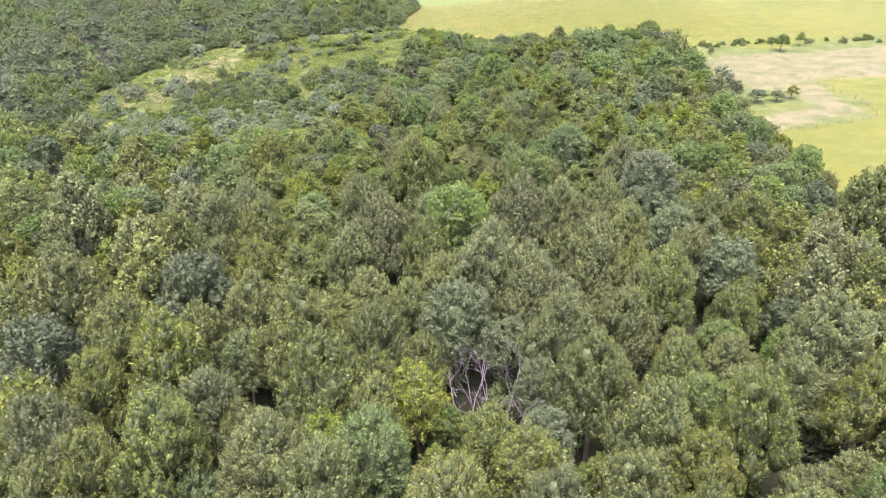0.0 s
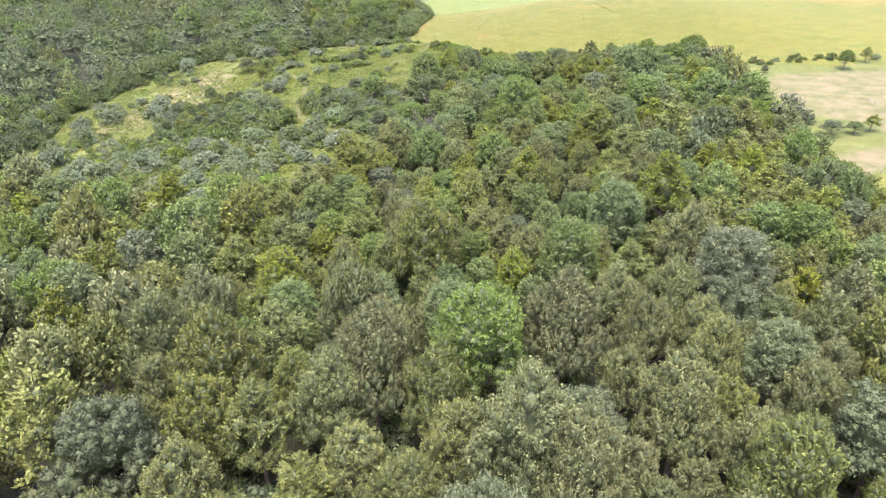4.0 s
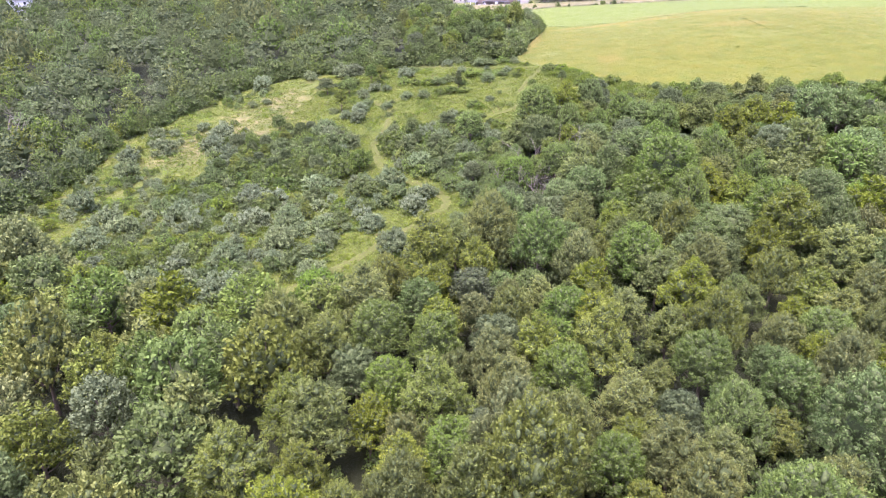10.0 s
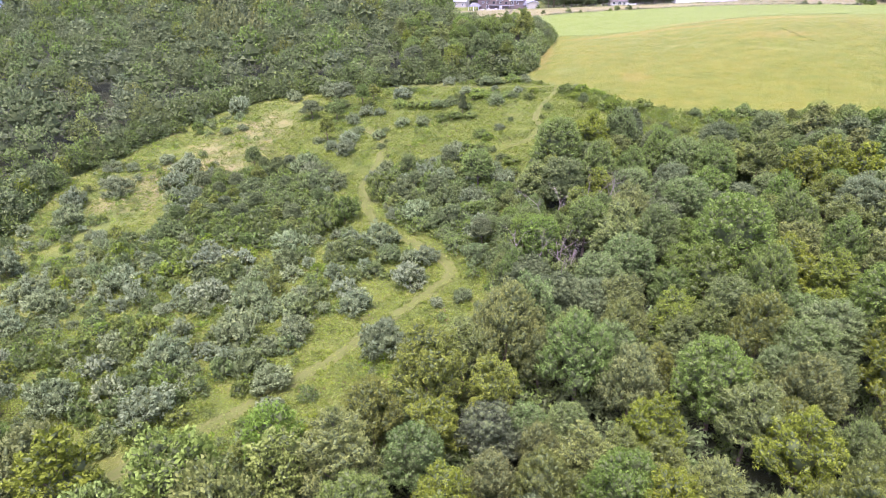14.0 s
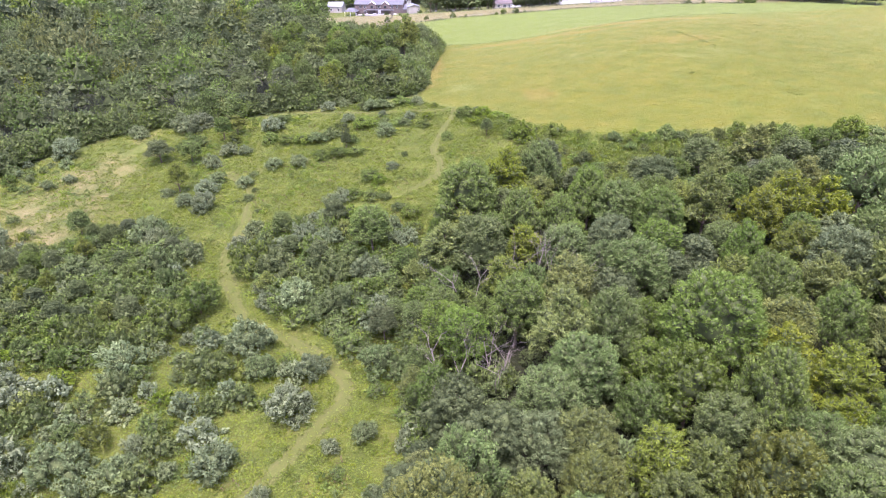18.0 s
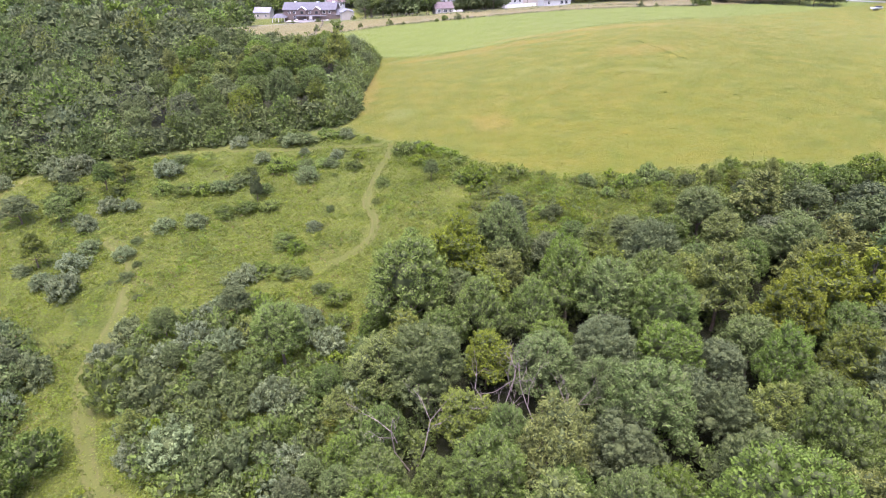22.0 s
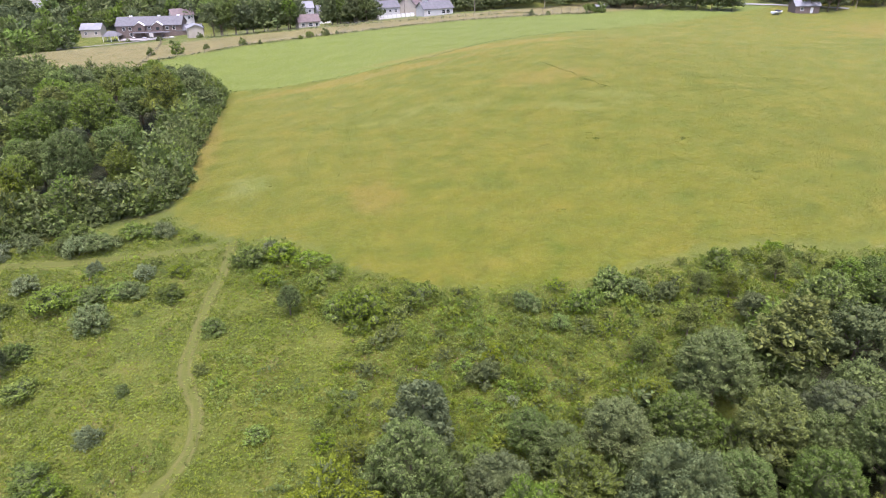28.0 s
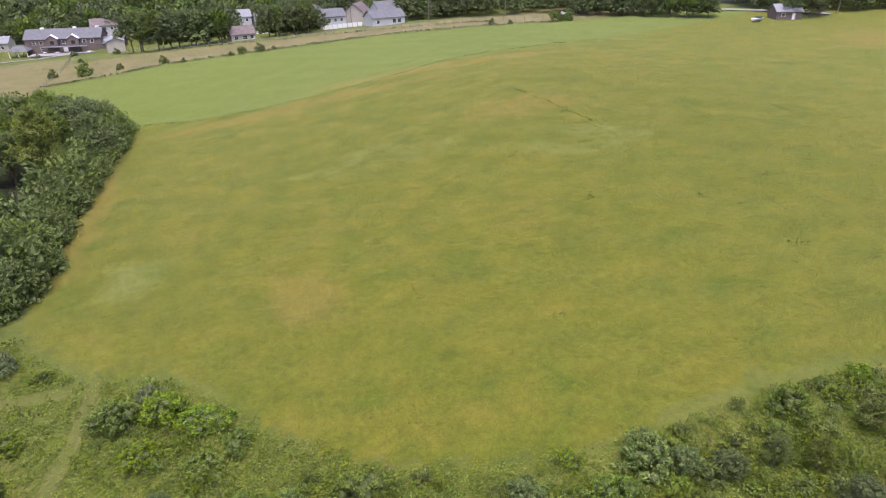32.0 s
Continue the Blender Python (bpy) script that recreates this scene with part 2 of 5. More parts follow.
def ground_material():
    m, n, l, b = nodes_of("ground_cover", 0.95)
    b.inputs["Specular IOR Level"].default_value = 0.08
    # dry-grass sheen, raised to stand in for distance haze at grazing angles
    b.inputs["Sheen Weight"].default_value, b.inputs["Sheen Roughness"].default_value = 0.14, 0.3
    b.inputs["Sheen Tint"].default_value = (0.95, 0.98, 0.9, 1)
    where = n.new("ShaderNodeTexCoord").outputs["Object"]
    wide = noise_node(n, l, 0.035, 4.0, 0.6, where)
    mid = noise_node(n, l, 0.22, 5.0, 0.62, where)
    fine = noise_node(n, l, 1.6, 6.0, 0.7, where)
    tiny = noise_node(n, l, 7.0, 4.0, 0.7, where)

    def mask(name):
        a = n.new("ShaderNodeAttribute")
        a.attribute_name = name
        return a.outputs["Fac"]

    def soft(fac, noise_fac, amount):
        """A mask with a ragged edge."""
        return math_node(n, l, "MULTIPLY", math_node(n, l, "SUBTRACT", math_node(n, l, "ADD", fac, math_node(n, l, "MULTIPLY", noise_fac, amount)), 0.5 * amount + 0.25), 2.0, True)

    grain = mix_node(n, l, 0.5, ramp_node(n, l, fine, [(0.3, (0.6, 0.6, 0.55)), (0.7, (1.35, 1.35, 1.2))]), ramp_node(n, l, tiny, [(0.3, (0.55, 0.55, 0.5)), (0.7, (1.45, 1.45, 1.3))]))
    meadow = ramp_node(n, l, mid, [(0.3, (0.064, 0.086, 0.015)), (0.5, (0.094, 0.111, 0.019)), (0.62, (0.114, 0.123, 0.025)), (0.78, (0.138, 0.128, 0.042))])
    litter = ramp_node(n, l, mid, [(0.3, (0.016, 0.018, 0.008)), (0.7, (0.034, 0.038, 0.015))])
    streak = n.new("ShaderNodeMapping")
    streak.inputs["Scale"].default_value = (0.5, 1.0, 1.0)
    streak.inputs["Rotation"].default_value = (0, 0, radians(12))
    l.new(where, streak.inputs["Vector"])
    rows = noise_node(n, l, 0.26, 5.0, 0.68, streak.outputs[0])
    hay = ramp_node(n, l, rows, [(0.28, (0.082, 0.098, 0.012)), (0.44, (0.106, 0.116, 0.013)), (0.58, (0.122, 0.122, 0.015)), (0.76, (0.143, 0.13, 0.02))])
    hay = mix_node(n, l, 0.5, hay, ramp_node(n, l, wide, [(0.3, (0.82, 0.92, 0.85)), (0.5, (1.0, 1.0, 1.0)), (0.7, (1.14, 1.06, 1.15))]), "MULTIPLY")
    hay = mix_node(n, l, 0.9, hay, ramp_node(n, l, mid, [(0.3, (0.74, 0.9, 0.75)), (0.5, (1.0, 1.0, 1.0)), (0.7, (1.18, 1.1, 1.05))]), "MULTIPLY")
    cut = ramp_node(n, l, rows, [(0.3, (0.1, 0.13, 0.022)), (0.7, (0.123, 0.15, 0.028))])
    straw = ramp_node(n, l, mid, [(0.3, (0.125, 0.112, 0.046)), (0.7, (0.178, 0.148, 0.07))])
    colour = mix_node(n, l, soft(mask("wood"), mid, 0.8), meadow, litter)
    colour = mix_node(n, l, soft(mask("hay"), fine, 0.4), colour, hay)
    colour = mix_node(n, l, math_node(n, l, "MULTIPLY", soft(mask("straw"), mid, 1.4), 0.85), colour, straw)
    colour = mix_node(n, l, soft(mask("cut"), fine, 0.4), colour, cut)
    colour = mix_node(n, l, math_node(n, l, "MULTIPLY", soft(mask("rusty"), mid, 1.6), 0.42), colour, (0.19, 0.138, 0.034))
    colour = mix_node(n, l, math_node(n, l, "MULTIPLY", soft(mask("pale"), mid, 1.6), 0.28), colour, (0.2, 0.235, 0.1))
    l.new(mix_node(n, l, 1.0, colour, grain, "MULTIPLY"), b.inputs["Base Color"])
    bump_node(n, l, b, mix_node(n, l, 0.5, fine, tiny), 0.9, 0.3)
    return m


M_GROUND = ground_material()


def track_material():
    m, n, l, b = nodes_of("worn_grass_track", 0.95)
    across = n.new("ShaderNodeAttribute")
    across.attribute_name = "across"
    where = n.new("ShaderNodeTexCoord").outputs["Object"]
    f = noise_node(n, l, 0.7, 5.0, 0.65, where)
    g = noise_node(n, l, 5.0, 4.0, 0.7, where)
    rut = math_node(n, l, "ADD", across.outputs["Fac"], math_node(n, l, "MULTIPLY", math_node(n, l, "SUBTRACT", f, 0.5), 1.1), True)
    grass = ramp_node(n, l, g, [(0.3, (0.06, 0.074, 0.012)), (0.7, (0.098, 0.106, 0.019))])
    worn = ramp_node(n, l, g, [(0.3, (0.09, 0.085, 0.026)), (0.7, (0.125, 0.112, 0.042))])
    l.new(mix_node(n, l, math_node(n, l, "MULTIPLY", rut, 0.8), grass, worn), b.inputs["Base Color"])
    bump_node(n, l, b, g, 0.6, 0.06)
    return m


M_TRACK = track_material()


# ---- builders ----
def mesh_of(name, verts, faces, material, smooth=False, attributes=(), inner=None):
    """A mesh from arrays: faces is a list of index arrays (n, 3) or (n, 4); attributes are (name, value per vertex); inner: the material of all but the first array."""
    me = bpy.data.meshes.new(name)
    verts = np.asarray(verts, np.float32)
    me.vertices.add(len(verts))
    me.vertices.foreach_set("co", verts.ravel())
    loops = np.concatenate([f.ravel() for f in faces]).astype(np.int32)
    totals = np.concatenate([np.full(len(f), f.shape[1]) for f in faces]).astype(np.int32)
    me.loops.add(len(loops))
    me.loops.foreach_set("vertex_index", loops)
    me.polygons.add(len(totals))
    me.polygons.foreach_set("loop_start", np.concatenate([[0], np.cumsum(totals)[:-1]]).astype(np.int32))
    me.polygons.foreach_set("use_smooth", np.full(len(totals), smooth))
    me.update(calc_edges=True)
    for key, value in attributes:
        me.attributes.new(key, "FLOAT", "POINT").data.foreach_set("value", np.asarray(value, np.float32))
    me.materials.append(material)
    if inner:
        me.materials.append(inner)
        me.polygons.foreach_set("material_index", (np.arange(len(totals)) >= len(faces[0])).astype(np.int32))
    return me


def unit(v):
    return v / np.maximum(np.linalg.norm(v, axis=-1, keepdims=True), 1e-9)


def leaf_cards(rng, centres, along, face, size, long=2.0):
    """Folded leaf sprays: one four-cornered blade for each centre, pointing along, turned towards face."""
    k = len(centres)
    side = unit(np.cross(along, face))
    normal = np.cross(side, along)
    s = size * rng.uniform(0.6, 1.35, (k, 1))
    sag = normal * s * 0.25
    v = np.stack([centres - along * s * long * 0.45 - sag, centres + side * s * 0.5, centres + along * s * long * 0.55 - sag * 0.6, centres - side * s * 0.5], 1)
    return v.reshape(-1, 3), np.arange(4 * k).reshape(-1, 4)


def foliage(rng, lobes, count, size, tufts=2, lift=0.8):
    """Leaf sprays gathered in tufts over a set of small lobes (centre, radii)."""
    k = max(3, count // len(lobes))
    verts, quads, base = [], [], 0
    for c, r in lobes:
        r = np.array(r)
        td = unit(rng.normal(size=(tufts, 3)) + np.array([0, 0, 0.7]))
        pick = rng.integers(0, tufts, k)
        d = unit(rng.normal(size=(k, 3)) + 0.8 * td[pick] + np.array([0, 0, 0.5]))
        p = np.array(c) + td[pick] * r * 0.65 + d * r * 0.6 * rng.uniform(0.68, 1.06, (k, 1))
        along = unit(0.7 * d + 0.5 * td[pick] + np.array([0, 0, 0.35]) + rng.normal(size=(k, 3)) * 0.4)
        face = unit(0.9 * d + np.array([0, 0, lift]) + rng.normal(size=(k, 3)) * 0.36)
        v, q = leaf_cards(rng, p, along, face, size)
        verts.append(v), quads.append(q + base)
        base += len(v)
    return np.concatenate(verts), [np.concatenate(quads)]


def crown_lobes(rng, style):
    """The domes that make up a crown, for a tree about 12 m high with its foot at 0."""
    lobes = []

    def ring(k, radius, z, size, tall=1.0, turn=0.0):
        for i in range(k):
            a = turn + i * 2 * math.pi / k + rng.uniform(-0.35, 0.35)
            s, q = size * rng.uniform(0.8, 1.2), radius * rng.uniform(0.85, 1.12)
            lobes.append(((q * math.cos(a), q * math.sin(a), z + rng.uniform(-0.5, 0.5)), (s, s, s * tall)))

    if style == "tulip":
        lobes.append(((0, 0, 6.6), (2.3, 2.3, 3.9)))
        ring(7, 2.45, 5.6, 1.05, 1.9)
        ring(5, 1.6, 8.3, 1.0, 1.6, 0.6)
        ring(2, 0.6, 10.0, 0.95, 1.35)
    elif style == "round":
        lobes.append(((0, 0, 6.7), (3.0, 3.0, 4.2)))
        ring(7, 2.5, 5.7, 1.2, 1.2)
        ring(5, 1.6, 8.8, 1.15, 1.1, 0.5)
    elif style == "oak":
        lobes.append(((0, 0, 6.4), (2.7, 2.7, 3.4)))
        ring(6, 2.6, 5.6, 1.6, 0.8)
        ring(5, 1.5, 8.6, 1.45, 0.8, 0.4)
    elif style == "loose":
        lobes.append(((0, 0, 6.6), (2.0, 2.0, 3.7)))
        ring(5, 2.4, 5.6, 1.15, 1.0)
        ring(5, 1.7, 8.2, 1.1, 1.1, 0.5)
        ring(2, 0.6, 10.4, 0.95, 1.2)
    elif style == "column":
        lobes.append(((0, 0, 6.0), (2.0, 2.0, 5.4)))
        ring(5, 1.2, 4.6, 1.4, 1.6)
    elif style == "shrub":
        lobes.append(((0, 0, 0.95), (1.1, 1.1, 0.95)))
        ring(6, 1.05, 0.75, 0.62, 0.95)
        ring(3, 0.5, 1.5, 0.55, 0.9)
    return lobes


# how the leaf bunches of a crown grow: half width, half length, outward and upward pull, unrest
HABIT = {"tulip": (0.36, 0.8, 0.45, 1.0, 0.18), "round": (0.4, 0.66, 0.8, 0.6, 0.3), "oak": (0.48, 0.55, 0.8, 0.55, 0.35), "loose": (0.32, 0.75, 0.9, 0.45, 0.5),
         "column": (0.3, 0.55, 0.5, 0.9, 0.2), "shrub": (0.17, 0.3, 0.7, 0.6, 0.45)}


def over_lobes(rng, lobes, count, low=-0.55):
    """Points spread over the outside of a set of domes, with the outward way at each."""
    area = np.array([r[0] * r[2] for c, r in lobes])
    pts, outs = [], []
    for n, ((c, r), k) in enumerate(zip(lobes, np.maximum(4, (1.5 * count * area / area.sum()).astype(int)))):
        c, r = np.array(c), np.array(r)
        i = np.arange(k) + 0.5
        z = 1 - (1 - low) * i / k
        a = i * 2.39996 + rng.uniform(0, 6.28)
        q = np.sqrt(np.maximum(0, 1 - z * z))
        d = unit(np.stack([q * np.cos(a), q * np.sin(a), z], -1) + rng.normal(size=(k, 3)) * 0.12)
        p = c + d * r * rng.uniform(0.93, 1.07, (k, 1))
        keep = np.ones(k, bool)
        for m, (c2, r2) in enumerate(lobes):
            if m != n:
                keep &= np.linalg.norm((p - np.array(c2)) / np.array(r2), axis=1) > 0.94
        pts.append(p[keep]), outs.append(unit(d / r)[keep])
    return np.concatenate(pts), np.concatenate(outs)


def round_core():
    """A small rounded body of 18 corners."""
    v = [Vector(p) for p in ((1, 0, 0), (0, 1, 0), (-1, 0, 0), (0, -1, 0), (0, 0, 1), (0, 0, -1))]
    f, mids = [], {}

    def mid(i, j):
        key = (min(i, j), max(i, j))
        if key not in mids:
            v.append(((v[i] + v[j]) / 2).normalized())
            mids[key] = len(v) - 1
        return mids[key]

    for i, j in ((0, 1), (1, 2), (2, 3), (3, 0)):
        for a, b, c in ((i, j, 4), (j, i, 5)):
            ab, bc, ca = mid(a, b), mid(b, c), mid(c, a)
            f += [(a, ab, ca), (b, bc, ab), (c, ca, bc), (ab, bc, ca)]
    return np.array(v), np.array(f)


CORE = round_core()
BLUNT = (CORE[0][:6], np.array([t for i, j in ((0, 1), (1, 2), (2, 3), (3, 0)) for t in ((i, j, 4), (j, i, 5))]))


def bunch_frames(axis_of):
    e1 = unit(np.cross(axis_of, np.array([0.3, 0.9, 0.1])))
    return e1, np.cross(axis_of, e1)


def crown(rng, style, bunches, each, size, fine=True, swell=1.0, long=1.9, rough=0.32, calm=0.25):
    """A crown: domes set all over with bunches of leaf sprays, each bunch grown round a shade-dark knot of twigs, with
    gaps where the next one begins.
    """
    lobes = crown_lobes(rng, style)
    wide, tall, outward, upward, unrest = HABIT[style]
    up = np.array([0, 0, 1.0])
    p, out = over_lobes(rng, lobes, bunches, -0.45)
    keep = rng.uniform(0, 1, len(p)) > (0.12 if style == "loose" else 0.02)
    p, out = p[keep], out[keep]
    k = len(p)
    axis_of = unit(outward * out + upward * up + rng.normal(size=(k, 3)) * unrest)
    e1, e2 = bunch_frames(axis_of)
    grow = swell * rng.uniform(0.6, 1.4, (k, 1))
    w, t = wide * grow, tall * grow * rng.uniform(0.8, 1.25, (k, 1))
    p = p - out * w * 0.5
    # leaf sprays over each bunch
    i = (np.arange(each) + 0.5)[None] + rng.uniform(-0.4, 0.4, (k, each))
    z = 1 - 1.5 * i / each
    a = i * 2.39996 + rng.uniform(0, 6.28, (k, 1))
    q = np.sqrt(np.maximum(0, 1 - z * z))
    c1, c2, c3 = (q * np.cos(a))[..., None], (q * np.sin(a))[..., None], z[..., None]
    E1, E2, A = e1[:, None], e2[:, None], axis_of[:, None]
    W, T = w[:, None], t[:, None]
    far = rng.uniform(0.86, 1.18, (k, each, 1))
    at = p[:, None] + (E1 * c1 * W + E2 * c2 * W + A * c3 * T) * far
    n = unit(E1 * c1 / W + E2 * c2 / W + A * c3 / T)
    lie = 0.8 * A + rng.normal(size=n.shape) * 0.5
    along = unit(unit(lie - n * (lie * n).sum(-1, keepdims=True)) + 0.35 * n + rng.normal(size=n.shape) * 0.12)
    face = unit((1 - calm) * n + calm * 1.4 * out[:, None] + 0.25 * up + rng.normal(size=n.shape) * rough)
    v1, q1 = leaf_cards(rng, at.reshape(-1, 3), along.reshape(-1, 3), face.reshape(-1, 3), np.repeat(size * grow, each, axis=0), long)
    # the twig cores inside bunches and deeper domes, coloured dark as the shade there
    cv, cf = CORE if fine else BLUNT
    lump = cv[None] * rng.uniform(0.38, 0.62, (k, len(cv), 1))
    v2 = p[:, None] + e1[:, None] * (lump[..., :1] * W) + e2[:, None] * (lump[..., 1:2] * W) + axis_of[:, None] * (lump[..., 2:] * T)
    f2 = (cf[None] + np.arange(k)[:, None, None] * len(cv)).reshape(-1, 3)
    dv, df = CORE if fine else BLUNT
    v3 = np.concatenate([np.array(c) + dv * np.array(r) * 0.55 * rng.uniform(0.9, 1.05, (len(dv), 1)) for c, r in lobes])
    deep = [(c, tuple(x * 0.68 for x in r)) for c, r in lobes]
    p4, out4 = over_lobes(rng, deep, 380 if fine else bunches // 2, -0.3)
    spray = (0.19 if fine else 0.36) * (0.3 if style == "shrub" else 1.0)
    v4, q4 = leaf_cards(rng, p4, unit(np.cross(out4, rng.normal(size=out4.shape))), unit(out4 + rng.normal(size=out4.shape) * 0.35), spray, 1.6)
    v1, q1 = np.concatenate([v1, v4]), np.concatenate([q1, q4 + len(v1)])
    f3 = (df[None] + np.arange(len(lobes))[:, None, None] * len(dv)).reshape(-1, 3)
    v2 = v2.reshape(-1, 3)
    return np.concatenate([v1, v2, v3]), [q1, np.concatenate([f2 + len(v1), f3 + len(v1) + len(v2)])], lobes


def tube(points, radii, sides=6):
    """A tapered limb along some points."""
    pts = np.array(points, float)
    way = np.gradient(pts, axis=0)
    way = unit(way)
    ref = np.array([0.31, 0.95, 0.02])
    s = unit(np.cross(way, ref))
    t = np.cross(way, s)
    ang = np.arange(sides) * 2 * math.pi / sides
    rings = pts[:, None] + np.array(radii)[:, None, None] * (np.cos(ang)[None, :, None] * s[:, None] + np.sin(ang)[None, :, None] * t[:, None])
    k = len(pts)
    i = np.arange(k - 1)[:, None] * sides
    j = np.arange(sides)[None]
    q = np.stack([i + j, i + (j + 1) % sides, i + sides + (j + 1) % sides, i + sides + j], -1).reshape(-1, 4)
    return rings.reshape(-1, 3), q


def gather(parts):
    verts, quads, base = [], [], 0
    for v, q in parts:
        verts.append(v), quads.append(q + base)
        base += len(v)
    return np.concatenate(verts), [np.concatenate(quads)]


def trunk_arrays(rng, lobes, high, thick=0.2):
    """A tapered trunk, slightly bent, with limbs that reach into the lobes."""
    lean = rng.normal(size=2) * 0.25
    zs = np.linspace(-0.4, high, 6)
    stem = [(lean[0] * (z / high) ** 2, lean[1] * (z / high) ** 2, z) for z in zs]
    parts = [tube(stem, [thick * 1.4] + list(np.linspace(thick, thick * 0.35, 5)))]
    for c, r in lobes[:: max(1, len(lobes) // 7)]:
        z0 = min(high * 0.85, max(high * 0.35, c[2] - 2.5))
        a = np.array([lean[0] * (z0 / high) ** 2, lean[1] * (z0 / high) ** 2, z0])
        b = np.array(c)
        parts.append(tube([a, a * 0.5 + b * 0.5 + np.array([0, 0, -0.3]), b], [thick * 0.4, thick * 0.28, thick * 0.12], 4))
    return gather(parts)


def part(name, me, parent, label=""):
    ob = new(name, me)
    ob.parent = parent
    return tagged(ob, label) if label else ob


KINDS = {
    # kind: style, material, leaf bunches near and further off, label
    "tulip_tree": ("tulip", M_OLIVE, 270, 140, "tall broadleaf tree with an olive-green many-fingered crown"),
    "maple_tree": ("round", M_GREEN, 265, 140, "leafy maple tree with a rounded mid-green crown"),
    "oak_tree": ("oak", M_DARK, 230, 125, "broad oak tree with a dark grey-green layered crown"),
    "locust_tree": ("loose", M_YELLOW, 250, 135, "airy young tree with loose yellow-green foliage"),
    "ash_tree": ("round", M_GREY, 265, 140, "ash tree with a pale grey-green crown"),
    "cherry_tree": ("tulip", M_BRIGHT, 265, 140, "young tree with fresh bright green leaves"),
    "juniper_tree": ("column", M_DARK, 230, 140, "dense dark green upright tree standing by itself"),
    "autumn_olive": ("shrub", M_SILVER, 170, 90, "rounded autumn olive shrub with silvery grey-green leaves"),
    "thicket_shrub": ("shrub", M_WEED, 170, 90, "tangled yellow-green shrub at the edge of the hay field"),
    "bramble_bush": ("shrub", M_BRAMBLE, 170, 90, "arching fresh green bramble bush at the edge of the hay field"),
    "meadow_shrub": ("shrub", M_SHRUB, 170, 90, "low leafy green shrub in the meadow grass"),
}
MESHES = {}


def tree_meshes(kind, variant, near):
    """Trunk and crown meshes of one pattern of a kind, made once."""
    key = (kind, variant, near)
    if key not in MESHES:
        style, mat, k_near, k_mid, label = KINDS[kind]
        rng = np.random.default_rng(sum(ord(ch) for ch in kind) * 31 + variant * 7 + near)
        if style == "shrub":
            v, f, lobes = crown(rng, style, 90, 38, 0.08) if near else crown(rng, style, 56, 15, 0.14, False, 1.2)
        else:
            v, f, lobes = crown(rng, style, k_near, 84, 0.088, True, 0.95, 1.9, 0.22, 0.15) if near else crown(rng, style, k_mid, 36, 0.16, False, 1.15, 1.9, 0.25, 0.25)
        crown_mesh = mesh_of(kind + "_crown", v, f, mat, True, inner=M_TWIG_SHADE)
        high, thick = (1.3, 0.05) if style == "shrub" else (8.5, 0.2)
        v, f = trunk_arrays(rng, [] if style == "shrub" else lobes, high, thick)
        MESHES[key] = (mesh_of(kind + "_trunk", v, f, M_BARK, True), crown_mesh)
    return MESHES[key]


FIRST = {}


def plant(kind, x, y, size=1.0, near=True, turn=None, tall=1.0, label="", group="woodland trees"):
    """One tree or shrub with its trunk and crown, standing on the ground."""
    variant = random.randrange(3)
    turn = random.uniform(0, 360) if turn is None else turn
    slim = 1.0 if KINDS[kind][0] == "shrub" else 0.95
    m = pose(x, y, float(ground_z(x, y)) - 0.05, random.uniform(-3, 3), random.uniform(-3, 3), turn) @ Matrix.Diagonal((size * slim * random.uniform(0.94, 1.06), size * slim, size * tall, 1))
    key = (kind, variant, near)
    if key not in FIRST:
        trunk, leaves = tree_meshes(kind, variant, near)
        ob = new(kind)
        ob.empty_display_size = 0.5
        part("stem" if KINDS[kind][0] == "shrub" else "trunk", trunk, ob)
        part("crown", leaves, ob)
        ob.matrix_basis = m
        FIRST[key] = ob
    else:
        ob = FIRST[key]
        ob = copy_thing(ob, m @ Matrix.Diagonal((*[1 / s for s in ob.scale], 1)))
    return tagged(ob, label or KINDS[kind][4], "shrub" if KINDS[kind][0] == "shrub" else "tree", group)


def ripple(x, y):
    """Slight unevenness of the ground."""
    return 0.12 * np.sin(x * 0.31 + np.sin(y * 0.17) * 2) * np.sin(y * 0.27 + 1.3)


class Spacing:
    """Keeps planted things apart."""

    def __init__(self, cell=4.0):
        self.cell, self.grid = cell, {}

    def add(self, x, y, r):
        self.grid.setdefault((int(x // self.cell), int(y // self.cell)), []).append((x, y, r))

    def free(self, x, y, r):
        i, j = int(x // self.cell), int(y // self.cell)
        for a in range(i - 2, i + 3):
            for b in range(j - 2, j + 3):
                for px, py, pr in self.grid.get((a, b), ()):
                    if (px - x) ** 2 + (py - y) ** 2 < (pr + r) ** 2:
                        return False
        return True


